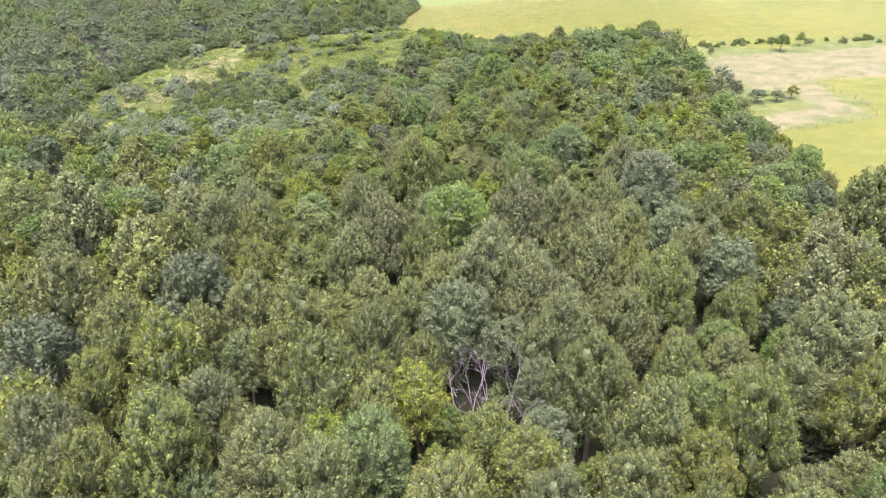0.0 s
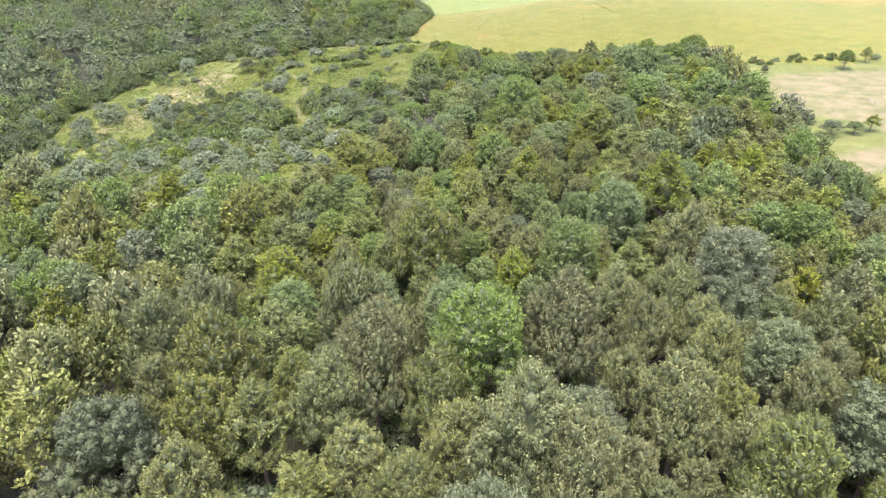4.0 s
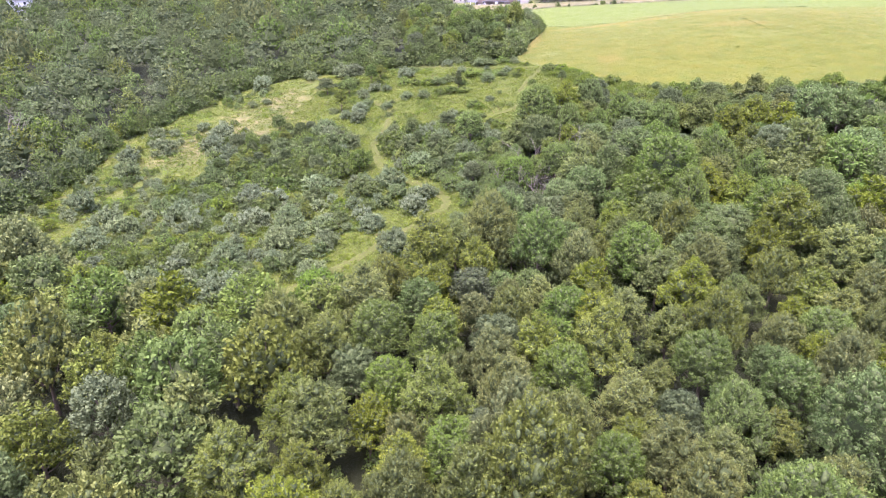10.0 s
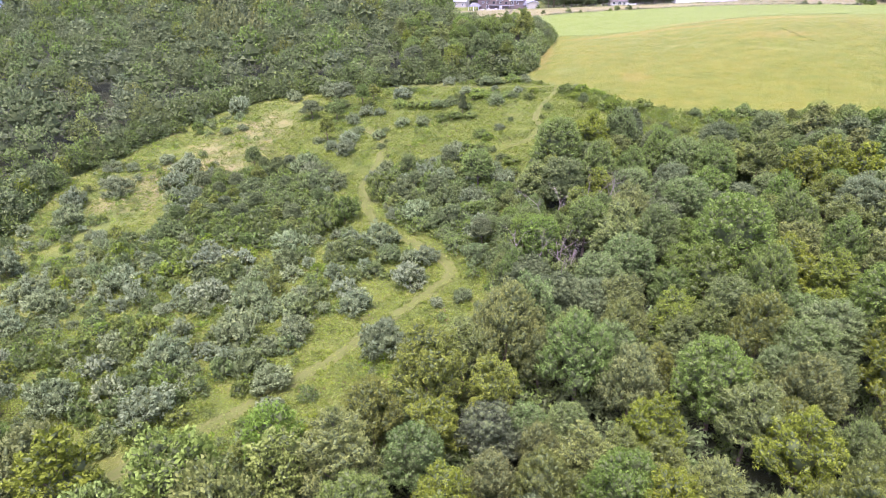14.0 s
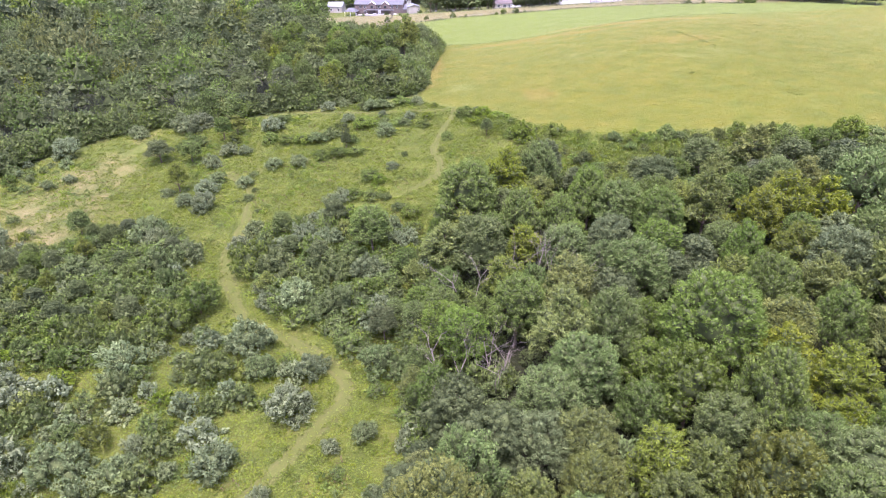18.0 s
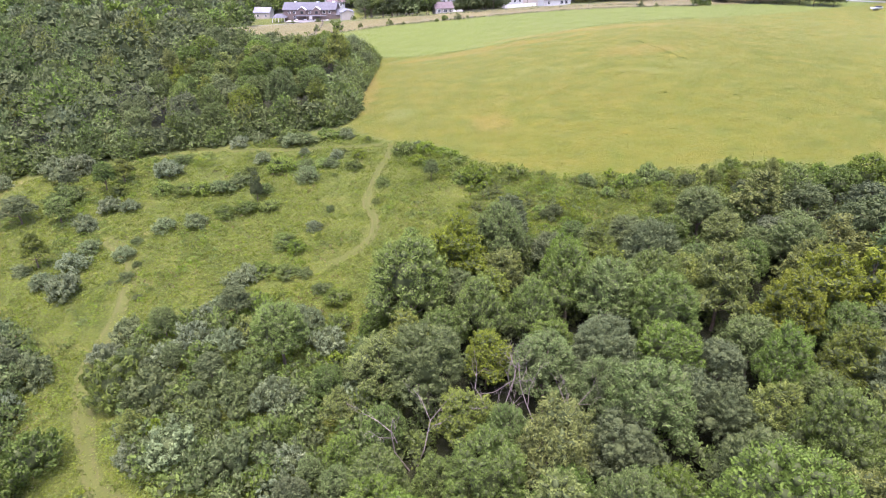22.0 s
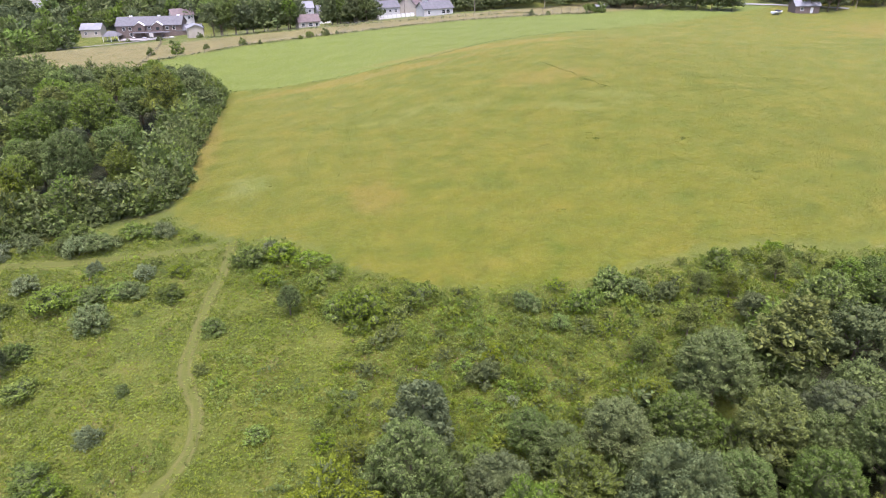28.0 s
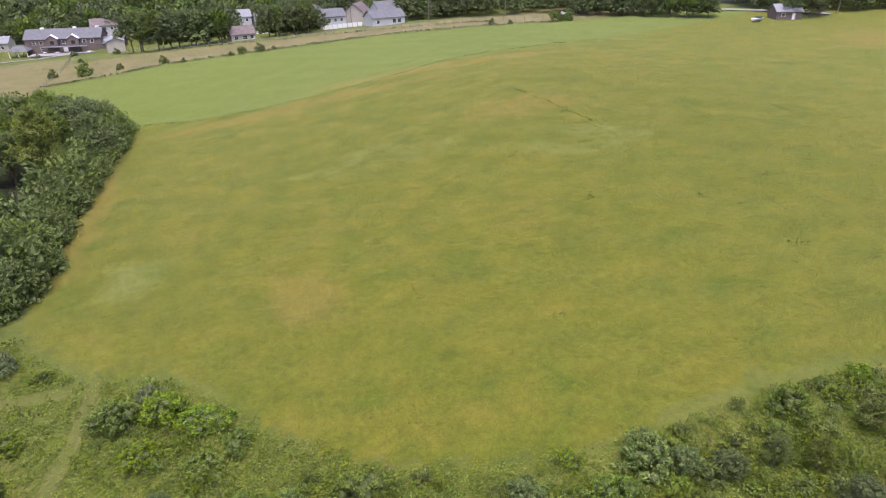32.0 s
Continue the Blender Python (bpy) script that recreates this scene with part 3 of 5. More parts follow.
def stuff(name, templates, places, material, label, category, slopes=True):
    """Many small plants of one kind joined into one object. places: x, y, size, turn, tint."""
    verts, faces, tints, base = [], {}, [], 0
    pick = np.random.default_rng(len(places)).integers(0, len(templates), len(places))
    places = np.asarray(places, float)
    zs = ground_z(places[:, 0], places[:, 1]) + ripple(places[:, 0], places[:, 1])
    for k, (tv, tf) in enumerate(templates):
        sel = np.nonzero(pick == k)[0]
        if not len(sel):
            continue
        p = places[sel]
        c, s = np.cos(p[:, 3])[:, None], np.sin(p[:, 3])[:, None]
        x, y, z = tv[:, 0][None], tv[:, 1][None], tv[:, 2][None]
        sz = p[:, 2][:, None]
        v = np.stack([p[:, 0][:, None] + sz * (c * x - s * y), p[:, 1][:, None] + sz * (s * x + c * y), zs[sel][:, None] + sz * z - 0.02], -1)
        n = tv.shape[0]
        off = base + np.arange(len(sel))[:, None, None] * n
        for f in tf:
            faces.setdefault(f.shape[1], []).append((f[None] + off).reshape(-1, f.shape[1]))
        verts.append(v.reshape(-1, 3)), tints.append(np.repeat(p[:, 4], n))
        base += n * len(sel)
    me = mesh_of(name, np.concatenate(verts), [np.concatenate(faces[k]) for k in sorted(faces, reverse=True)], material, False, [("tint", np.concatenate(tints))], M_TWIG_SHADE if len(faces) > 1 else None)
    return tagged(new(name, me), label, category, "", "stuff")


# ---- the ground ----
def axis(start, stop, step, reach):
    inner = np.arange(start, stop + step / 2, step)
    out = [step * 1.0]
    while sum(out) < reach:
        out.append(out[-1] * 1.13)
    grow = np.cumsum(out)
    return np.concatenate([start - grow[::-1], inner, stop + grow])


def blob(x, y, cx, cy, rx, ry):
    return np.clip(1.6 - np.hypot((x - cx) / rx, (y - cy) / ry), 0, 1)


def build_ground():
    xs, ys = axis(-62, 130, 1.3, 2400), axis(150, 462, 1.3, 2400)
    X, Y = np.meshgrid(xs, ys)
    x, y = X.ravel(), Y.ravel()
    rng = np.random.default_rng(5)
    z = ground_z(x, y) + ripple(x, y)
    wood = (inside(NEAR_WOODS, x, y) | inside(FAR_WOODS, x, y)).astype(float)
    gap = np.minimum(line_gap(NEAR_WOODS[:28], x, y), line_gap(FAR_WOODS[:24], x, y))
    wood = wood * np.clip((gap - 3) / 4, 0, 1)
    hay = (inside(FIELD, x, y) | inside(HAY_SOUTH, x, y)).astype(float)
    cut = inside(MOWN, x, y).astype(float)
    straw = 0.9 * inside([(-90, 470), (-62, 428), (-40, 440), (-37, 500), (-60, 520), (-84, 505)], x, y) + 0.55 * blob(x, y, -92, 262, 13, 30) + 0.5 * blob(x, y, -108, 236, 8, 14) + (inside([(-45, 448), (-6, 461), (65, 463), (130, 455), (200, 470), (200, 490), (60, 482), (-20, 486), (-60, 470)], x, y)) * 0.9
    straw = straw + inside([(84, 240), (104, 248), (170, 258), (260, 262), (330, 230), (118, 214), (116, 180), (84, 166), (84, 178), (106, 186), (104, 200), (86, 216)], x, y) * 0.6
    rusty = 0.9 * blob(x, y, 10, 303, 4, 5) + 0.25 * blob(x, y, 24, 318, 16, 9) + 0.25 * blob(x, y, 70, 382, 60, 16) + blob(x, y, 60, 396, 30, 3) + blob(x, y, 20, 385, 26, 3) + blob(x, y, -17, 350, 3, 28) + 0.7 * blob(x, y, 60, 350, 12, 7) + 0.8 * blob(x, y, 200, 380, 30, 14)
    pale = 0.6 * blob(x, y, -8, 316, 4, 5) + 0.4 * blob(x, y, 60, 330, 14, 6) + 0.35 * blob(x, y, 30, 340, 16, 6)
    i = np.arange(len(ys) - 1)[:, None] * len(xs) + np.arange(len(xs) - 1)[None]
    q = np.stack([i, i + 1, i + 1 + len(xs), i + len(xs)], -1).reshape(-1, 4)
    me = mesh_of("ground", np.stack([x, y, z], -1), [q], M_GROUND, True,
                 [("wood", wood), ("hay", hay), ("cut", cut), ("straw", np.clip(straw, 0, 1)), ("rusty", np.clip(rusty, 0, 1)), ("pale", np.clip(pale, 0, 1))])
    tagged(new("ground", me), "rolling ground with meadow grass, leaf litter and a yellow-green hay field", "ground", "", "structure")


build_ground()


def smooth_line(line, step=0.8):
    pts = [Vector((*p, 0)) for p in line]
    out = []
    for i in range(len(pts) - 1):
        a, b, c, d = pts[max(0, i - 1)], pts[i], pts[i + 1], pts[min(len(pts) - 1, i + 2)]
        k = max(2, int((c - b).length / step))
        for j in range(k):
            t = j / k
            out.append(0.5 * ((2 * b) + (c - a) * t + (2 * a - 5 * b + 4 * c - d) * t * t + (3 * b - a - 3 * c + d) * t ** 3))
    return out + [pts[-1]]


def build_track(line, name, label, half=1.5, worn=1.0, faint=0.0):
    """A mown track with two worn wheel lines, laid just above the ground."""
    pts = np.array([p[:2] for p in smooth_line(line)])
    way = unit(np.gradient(pts, axis=0))
    side = np.stack([way[:, 1], -way[:, 0]], -1)
    offs = np.linspace(-1, 1, 13)
    rut = worn * np.exp(-((np.abs(offs) - 0.5) / 0.18) ** 2)
    verts, marks = [], []
    rng = np.random.default_rng(9)
    for i, (p, s) in enumerate(zip(pts, side)):
        w = half * (1 + 0.12 * math.sin(i * 0.37) + rng.uniform(-0.05, 0.05))
        for o, r in zip(offs, rut):
            q = p + s * o * w
            verts.append((q[0], q[1], float(ground_z(q[0], q[1]) + ripple(q[0], q[1])) + (0.07 - 0.05 * r if abs(o) < 0.99 else -0.1)))
            marks.append(r * (0.2 if i < faint * len(pts) else 1.0))
    k = len(offs)
    i = np.arange(len(pts) - 1)[:, None] * k + np.arange(k - 1)[None]
    quads = np.stack([i, i + 1, i + 1 + k, i + k], -1).reshape(-1, 4)
    me = mesh_of(name, np.array(verts), [quads], M_TRACK, True, [("across", np.array(marks))])
    tagged(new(name, me), label, "track", "", "structure")


build_track(TRACK, "track_1", "winding mown grass track with worn wheel ruts through the meadow", 1.35, 0.6)
SIDE_TRACK = [(-62, 312), (-53.3, 309), (-46, 305), (-36.4, 301.5), (-30.8, 300), (-25.4, 298.5), (-20.1, 297.2), (-13, 296.5)]
build_track(SIDE_TRACK, "track_3", "faint mown track along the foot of the woods", 1.0, 0.35)
build_track(SPUR[4:], "track_2", "two worn wheel lines in the grass leading up to the hay field", 0.9, 0.75, 0.12)

# ---- woods ----
# trees and shrubs that stand out: x, y, size
TREES = []
TREES += [("tulip_tree", *p) for p in [(-10.6, 41.3, 1.18), (31.1, 41.8, 0.84), (16.5, 41.8, 1.01), (23.7, 45.5, 0.89), (-38.0, 46.1, 0.85), (-33.5, 47.2, 0.99), (-26.8, 48.0, 1.24), (20.0, 49.5, 1.06), (-38.1, 49.8, 1.15), (41.2, 51.5, 1.02), (-21.2, 53.7, 0.80), (31.2, 55.2, 0.87), (-24.3, 55.3, 1.03), (-13.1, 56.4, 1.24), (-38.1, 58.4, 1.07), (25.9, 58.7, 0.91), (41.8, 60.1, 1.28), (18.4, 60.1, 0.86), (-15.4, 63.7, 1.42), (13.8, 63.7, 1.19), (-37.2, 64.5, 1.30), (-8.3, 67.2, 1.09), (21.1, 67.5, 1.09), (-31.2, 69.9, 0.96), (-49.7, 75.0, 1.36), (10.6, 75.1, 1.18)]]
TREES += [("tulip_tree", *p) for p in [(28.6, 75.1, 1.17), (5.7, 78.7, 1.40), (21.8, 83.8, 1.18), (-26.2, 84.8, 1.11), (-13.4, 86.7, 1.13), (-2.8, 87.4, 1.13), (-9.1, 90.5, 1.35), (-34.1, 91.6, 0.93), (-26.8, 91.6, 1.34), (-45.9, 92.1, 1.29), (18.5, 92.7, 0.82), (-42.7, 95.5, 1.12), (12.0, 96.8, 1.33), (-8.5, 97.5, 1.13), (22.9, 99.5, 0.96), (-42.8, 103.0, 1.30), (-13.4, 103.8, 1.27), (-62.0, 104.0, 1.42), (-32.9, 104.6, 1.20), (19.9, 107.3, 0.99), (28.2, 107.5, 0.99), (-42.4, 112.6, 1.04), (34.2, 120.4, 1.21), (-6.1, 121.8, 1.36), (-10.7, 122.5, 0.87), (-7.1, 126.8, 1.19)]]
TREES += [("tulip_tree", *p) for p in [(-64.7, 133.8, 1.29), (-35.9, 134.7, 1.27), (-10.4, 141.4, 0.90), (-37.9, 144.5, 1.10), (-9.9, 152.6, 0.86)]]
TREES += [("ash_tree", *p) for p in [(10.5, 51.5, 0.77), (11.0, 59.6, 0.78), (8.0, 67.8, 0.77), (1.8, 68.6, 1.18), (35.6, 92.1, 1.07), (-16.1, 100.0, 0.60), (35.0, 106.5, 0.90), (36.8, 110.3, 1.30), (-55.6, 114.8, 0.99), (-52.5, 127.7, 0.92), (10.1, 222.3, 0.90), (22.4, 242.3, 0.77), (9.2, 244.8, 0.82), (20.8, 247.2, 0.84), (32.6, 250.1, 1.08)]]
TREES += [("oak_tree", *p) for p in [(-48.4, 66.3, 1.17), (43.4, 71.1, 0.79), (-34.4, 79.2, 1.33), (39.1, 79.8, 1.14), (-17.6, 181.0, 0.72), (-13.0, 190.2, 0.87), (7.3, 208.8, 0.90), (19.1, 211.8, 0.73), (21.7, 219.9, 0.72), (40.0, 242.7, 0.91), (58.0, 249.9, 0.98), (49.6, 251.2, 0.99)]]
TREES += [("locust_tree", *p) for p in [(36.0, 44.4, 0.75), (14.5, 46.5, 0.66), (-0.8, 49.6, 0.56), (-2.6, 55.9, 0.96), (40.1, 76.5, 0.75), (-22.2, 99.5, 1.02), (8.1, 117.2, 0.83), (-21.9, 117.4, 0.77), (-26.8, 121.4, 0.82), (-41.7, 126.9, 0.98), (-28.0, 127.3, 1.00), (7.8, 128.5, 0.82), (-30.8, 130.0, 0.91), (-23.1, 130.4, 0.74), (35.9, 141.2, 1.27), (33.0, 207.8, 0.90), (22.9, 211.3, 0.80), (33.9, 215.9, 0.92), (36.5, 226.8, 1.12), (26.2, 230.5, 1.07), (23.0, 233.0, 0.83), (14.8, 235.8, 0.85), (45.4, 237.5, 0.88), (2.0, 240.6, 0.88), (32.3, 242.5, 1.01), (34.7, 244.2, 0.66)]]
TREES += [("locust_tree", *p) for p in [(-0.9, 249.5, 0.84), (26.9, 251.0, 0.55)]]
TREES += [("maple_tree", *p) for p in [(-23.4, 45.8, 0.66), (-6.8, 46.2, 1.09), (0.4, 55.5, 0.60), (39.9, 63.7, 0.81), (1.4, 93.5, 1.45), (-1.4, 105.4, 0.99), (4.6, 108.9, 0.80), (-1.4, 116.6, 0.72), (15.5, 118.3, 1.21), (2.5, 127.0, 0.75), (-44.6, 130.3, 1.23), (25.1, 130.6, 1.26), (-22.6, 136.9, 0.80), (-3.6, 190.8, 0.87), (15.0, 197.3, 1.42), (-14.3, 206.3, 0.73), (-5.1, 207.4, 0.94), (16.0, 220.2, 0.88), (3.2, 220.6, 0.88), (-8.8, 222.0, 1.04), (-25.6, 233.1, 0.84), (-10.0, 235.0, 1.27), (28.0, 240.0, 0.71), (36.0, 240.5, 0.85), (43.8, 245.1, 0.81), (26.5, 246.3, 0.83)]]
TREES += [("maple_tree", *p) for p in [(14.4, 250.3, 0.61)]]
TREES += [("cherry_tree", *p) for p in [(16.7, 123.5, 0.82), (14.9, 133.8, 0.86), (1.4, 204.8, 0.78), (-9.2, 210.5, 0.57), (-13.6, 217.4, 0.55), (4.1, 231.6, 0.81), (9.1, 234.6, 1.01)]]
TREES += [("juniper_tree", *p) for p in [(7.0, 255.9, 0.67)]]
SHRUBS = []
SHRUBS += [("autumn_olive", *p) for p in [(-57.8, 163.5, 1.90), (-70.7, 163.8, 1.90), (-82.9, 166.8, 1.02), (-44.8, 170.9, 1.47), (-87.1, 172.4, 1.08), (-61.3, 174.2, 1.90), (-31.7, 179.5, 1.90), (-93.3, 180.4, 1.90), (-54.3, 180.9, 1.90), (-45.7, 182.1, 1.36), (-33.0, 184.6, 0.79), (-89.5, 186.5, 1.90), (-70.3, 187.9, 0.86), (-49.2, 188.7, 1.26), (-66.8, 189.3, 0.87), (-39.0, 189.5, 1.47), (-43.9, 189.5, 0.74), (-55.5, 190.1, 1.73), (-96.6, 190.1, 1.90), (-63.5, 191.2, 1.90), (-26.7, 191.5, 0.63), (-23.1, 193.0, 0.86), (-49.0, 193.5, 0.89), (-82.0, 195.2, 1.90), (-32.1, 197.5, 1.59), (-108.1, 198.4, 1.90)]]
SHRUBS += [("autumn_olive", *p) for p in [(-81.3, 202.8, 1.26), (-69.7, 203.5, 1.90), (-30.8, 204.6, 1.22), (-56.6, 208.1, 1.90), (-40.2, 210.6, 1.90), (-23.1, 216.9, 1.17), (-111.2, 219.7, 1.90), (-35.5, 220.0, 1.80), (-40.1, 220.5, 1.00), (-25.5, 225.4, 1.74), (-89.5, 225.6, 1.23), (-116.1, 228.7, 1.66), (-88.6, 231.2, 1.90), (-20.1, 234.3, 1.41), (-110.2, 235.6, 1.90), (-57.4, 237.0, 1.42), (-33.2, 237.2, 1.44), (-48.9, 238.6, 1.21), (-23.4, 238.7, 1.46), (-37.4, 238.9, 1.46), (-97.2, 239.1, 1.71), (-65.2, 242.6, 1.50), (-47.3, 242.6, 1.25), (-67.4, 245.7, 1.90), (-60.2, 247.3, 0.91), (-36.2, 247.7, 0.92)]]
SHRUBS += [("autumn_olive", *p) for p in [(-98.8, 247.8, 1.90), (-69.2, 248.9, 1.32), (-100.6, 249.7, 0.92), (-34.4, 252.8, 1.65), (-107.9, 253.8, 1.13), (-59.7, 255.1, 1.90), (-52.5, 258.0, 0.86), (-64.8, 258.2, 1.42), (-74.8, 262.4, 1.17), (-24.8, 264.4, 0.99), (-63.5, 264.6, 1.80), (-55.0, 264.8, 1.05), (-21.4, 269.7, 0.54), (-44.7, 269.9, 0.99), (-50.5, 272.1, 1.11), (-100.2, 272.4, 0.83), (-70.6, 272.6, 1.64), (-96.7, 275.3, 0.85), (-64.7, 276.8, 1.14), (-60.9, 281.9, 1.28), (-27.3, 283.3, 1.26), (-21.5, 284.0, 0.35), (-26.8, 285.6, 1.48), (-104.0, 289.2, 1.90), (-21.3, 292.6, 1.26)]]
SHRUBS += [("autumn_olive", *p) for p in [(-27.8, 296.4, 0.82), (-36.7, 297.2, 1.16), (-91.4, 297.5, 1.90), (-82.1, 302.3, 1.90), (-20.2, 304.6, 0.77), (-35.3, 307.2, 1.28), (-31.9, 307.3, 1.29), (-40.4, 314.4, 1.21)]]
SHRUBS += [("meadow_shrub", *p) for p in [(-22.1, 204.1, 1.44), (-37.3, 205.2, 1.23), (-44.7, 205.7, 1.75), (-64.9, 214.8, 1.90), (-85.7, 214.8, 1.69), (-31.7, 216.7, 1.35), (-53.7, 216.9, 1.90), (-28.6, 217.4, 1.90), (-78.7, 217.6, 1.90), (-50.5, 221.3, 1.90), (-63.5, 224.8, 1.90), (-30.7, 225.8, 1.90), (-40.5, 229.7, 1.90), (-28.6, 230.4, 1.35), (-45.5, 231.6, 1.86), (-61.0, 233.3, 1.90), (-74.8, 233.8, 1.90), (-26.7, 240.7, 1.24), (-78.5, 249.7, 1.80), (27.5, 267.1, 1.20), (32.0, 269.1, 1.24), (-13.3, 270.1, 0.55), (3.2, 272.8, 1.39), (10.0, 274.0, 1.23), (-13.5, 277.0, 0.79), (-4.2, 278.6, 0.83)]]
SHRUBS += [("meadow_shrub", *p) for p in [(0.4, 280.6, 1.07), (-1.7, 283.9, 1.32), (-8.2, 286.5, 1.34), (-4.6, 287.1, 1.58)]]
taken = Spacing(4.0)


def mixed(weights):
    kinds, w = zip(*weights)
    return random.choices(kinds, w)[0]


def stature(y):
    """Trees stand taller in the south."""
    return float(np.interp(y, (60, 110, 150, 200, 235, 260), (1.1, 1.05, 0.97, 0.95, 0.92, 0.74)))


def stand_of(x, y):
    """Which kinds grow where: olive-crowned trees in the south, a mixed young wood further north."""
    if y < 95 + 0.15 * x + 14 * math.sin(x * 0.05):
        return [("tulip_tree", 12), ("maple_tree", 1.2), ("ash_tree", 0.7), ("locust_tree", 1.2), ("oak_tree", 0.6)]
    if y < 190:
        return [("tulip_tree", 3), ("maple_tree", 3.5), ("ash_tree", 0.5), ("locust_tree", 6), ("oak_tree", 0.5), ("cherry_tree", 0.6)]
    return [("maple_tree", 5.5), ("ash_tree", 0.9), ("locust_tree", 2.8), ("oak_tree", 0.7), ("cherry_tree", 2.4)]


def close(x, y):
    return abs(x - 0.02 * y) < (42 if y < 130 else 36)


for kind, x, y, s in TREES:
    taken.add(x, y, 2.7 * s)
    plant(kind, x, y, s * (1.0 if y > 238 else 1.2 if y > 175 else 1.14), close(x, y), tall=stature(y) * (0.85 if y > 175 else 0.93))
DEAD_SPOTS = [(3, 61), (6.5, 59), (21, 64), (-34, 124), (-70, 130), (-14, 198), (-8, 199), (-2, 218), (2, 214), (-11, 215), (-152, 228)]
for x, y in DEAD_SPOTS:
    taken.add(x, y, 1.5 if y < 70 else 2.0 if 190 < y < 225 and x > -50 else 1.2)
    if y < 70:
        taken.add(x, y - 4.5, 1.6)

side = []
rng = np.random.default_rng(11)
for _ in range(30000):
    x, y = rng.uniform(-170, 125), rng.uniform(18, 262)
    if x < -45 - max(0, y - 60) or not inside(NEAR_WOODS, x, y):
        continue
    north = y > 165
    r = rng.uniform(1.8, 3.2) if north else rng.uniform(1.7, 2.7) if y > 100 and x > -20 else rng.uniform(2.2, 3.4)
    r = min(r, max(1.2, 0.8 * float(line_gap(NEAR_WOODS[:28], x, y)) + 0.5))
    if not taken.free(x, y, r):
        continue
    taken.add(x, y, r)
    size = r / (2.3 if north else 2.5) * rng.uniform(0.95, 1.12)
    if (-105 if y > 60 else -96) < x < (96 if y < 150 else 75) and y > 25:
        plant(mixed(stand_of(x, y)), x, y, size, close(x, y), tall=stature(y) * rng.uniform(0.78, 0.97))
    else:
        side.append((x, y, size * 1.05 * min(1.15, stature(y)), rng.uniform(0, 6.28), rng.uniform(0, 1)))

wood_places = []
for (x0, y0), (x1, y1) in zip(FAR_WOODS[:15], FAR_WOODS[1:16]):
    gap = math.hypot(x1 - x0, y1 - y0)
    for i in range(int(gap / 2.6)):
        u = (i + rng.uniform(0.2, 0.8)) / int(gap / 2.6)
        inset = rng.uniform(1.0, 3.0)
        x, y = x0 + (x1 - x0) * u - (y1 - y0) / gap * inset, y0 + (y1 - y0) * u + (x1 - x0) / gap * inset
        wood_places.append((x, y, rng.uniform(0.42, 0.75), rng.uniform(0, 6.28), rng.uniform(0, 1)))
        taken.add(x, y, 1.2)
for _ in range(26000):
    x, y = rng.uniform(-420, 240), rng.uniform(150, 640)
    if x < -25 - max(0, y - 60) or x > -13 and y < 500 or not inside(FAR_WOODS, x, y):
        continue
    r = rng.uniform(2.3, 3.6) if x > -70 and y < 402 else rng.uniform(3.0, 5.0)
    if not taken.free(x, y, r * 0.96):
        continue
    taken.add(x, y, r * 0.96)
    if x > -70 and y < 402:
        plant(mixed([("maple_tree", 5), ("ash_tree", 1.5), ("locust_tree", 2), ("oak_tree", 1.2), ("cherry_tree", 1.5)]), x, y, r / 2.8 * rng.uniform(0.9, 1.1), y < 372 and x > -50, tall=rng.uniform(0.7, 0.95), group="trees beside the hay field")
        continue
    wood_places.append((x, y, r / 3.3 * rng.uniform(0.72, 1.14), rng.uniform(0, 6.28), rng.uniform(0, 1)))
for _ in range(7000):
    x, y = rng.uniform(-780, 680), rng.uniform(120, 1000)
    r = rng.uniform(5.0, 7.0)
    if x < -25 - max(0, y - 60) or -420 < x < 240 and y < 640 or not inside(FAR_WOODS, x, y) or not taken.free(x, y, r * 0.7):
        continue
    taken.add(x, y, r * 0.7)
    wood_places.append((x, y, r / 3.7 * rng.uniform(0.9, 1.1), rng.uniform(0, 6.28), rng.uniform(0, 1)))


def far_templates(style, bunches, each, size, swell, variants=5):
    out = []
    for v in range(variants):
        verts, faces, lobes = crown(np.random.default_rng(100 + v * 13 + len(style)), style, bunches, each, size, False, swell, 1.7, 0.3, 0.75)
        if style != "shrub":
            verts *= np.array([1.2, 1.2, 1.0])
            verts[:, 2] = (verts[:, 2] - 2.8) * (0.92 + 0.1 * v)
        out.append((verts, faces))
    return out


split = np.random.default_rng(3).choice(5, len(wood_places), p=[0.37, 0.3, 0.18, 0.09, 0.06])
split = np.where((np.array(wood_places)[:, 1] > 460) & (split != 2), np.where(split == 0, 0, 1), split)
for k, (style, mat, word) in enumerate((("round", M_GREEN, "mid-green"), ("oak", M_DARK, "dark green"), ("round", M_GREY, "grey-green"), ("tulip", M_OLIVE, "olive-green"), ("loose", M_YELLOW, "yellow-green"))):
    places = [p for p, s in zip(wood_places, split) if s == k]
    for span, patterns in (((0, 460), (52, 15, 0.175, 1.5)), ((460, 2000), (24, 8, 0.34, 2.1))):
        stand = [p for p in places if span[0] <= p[1] < span[1]]
        if stand:
            stuff("far_woods", far_templates(style, *patterns), stand, mat, "distant dense broadleaf woods with " + word + " crowns", "woods")
split = np.random.default_rng(4).choice(4, len(side), p=[0.5, 0.22, 0.13, 0.15])
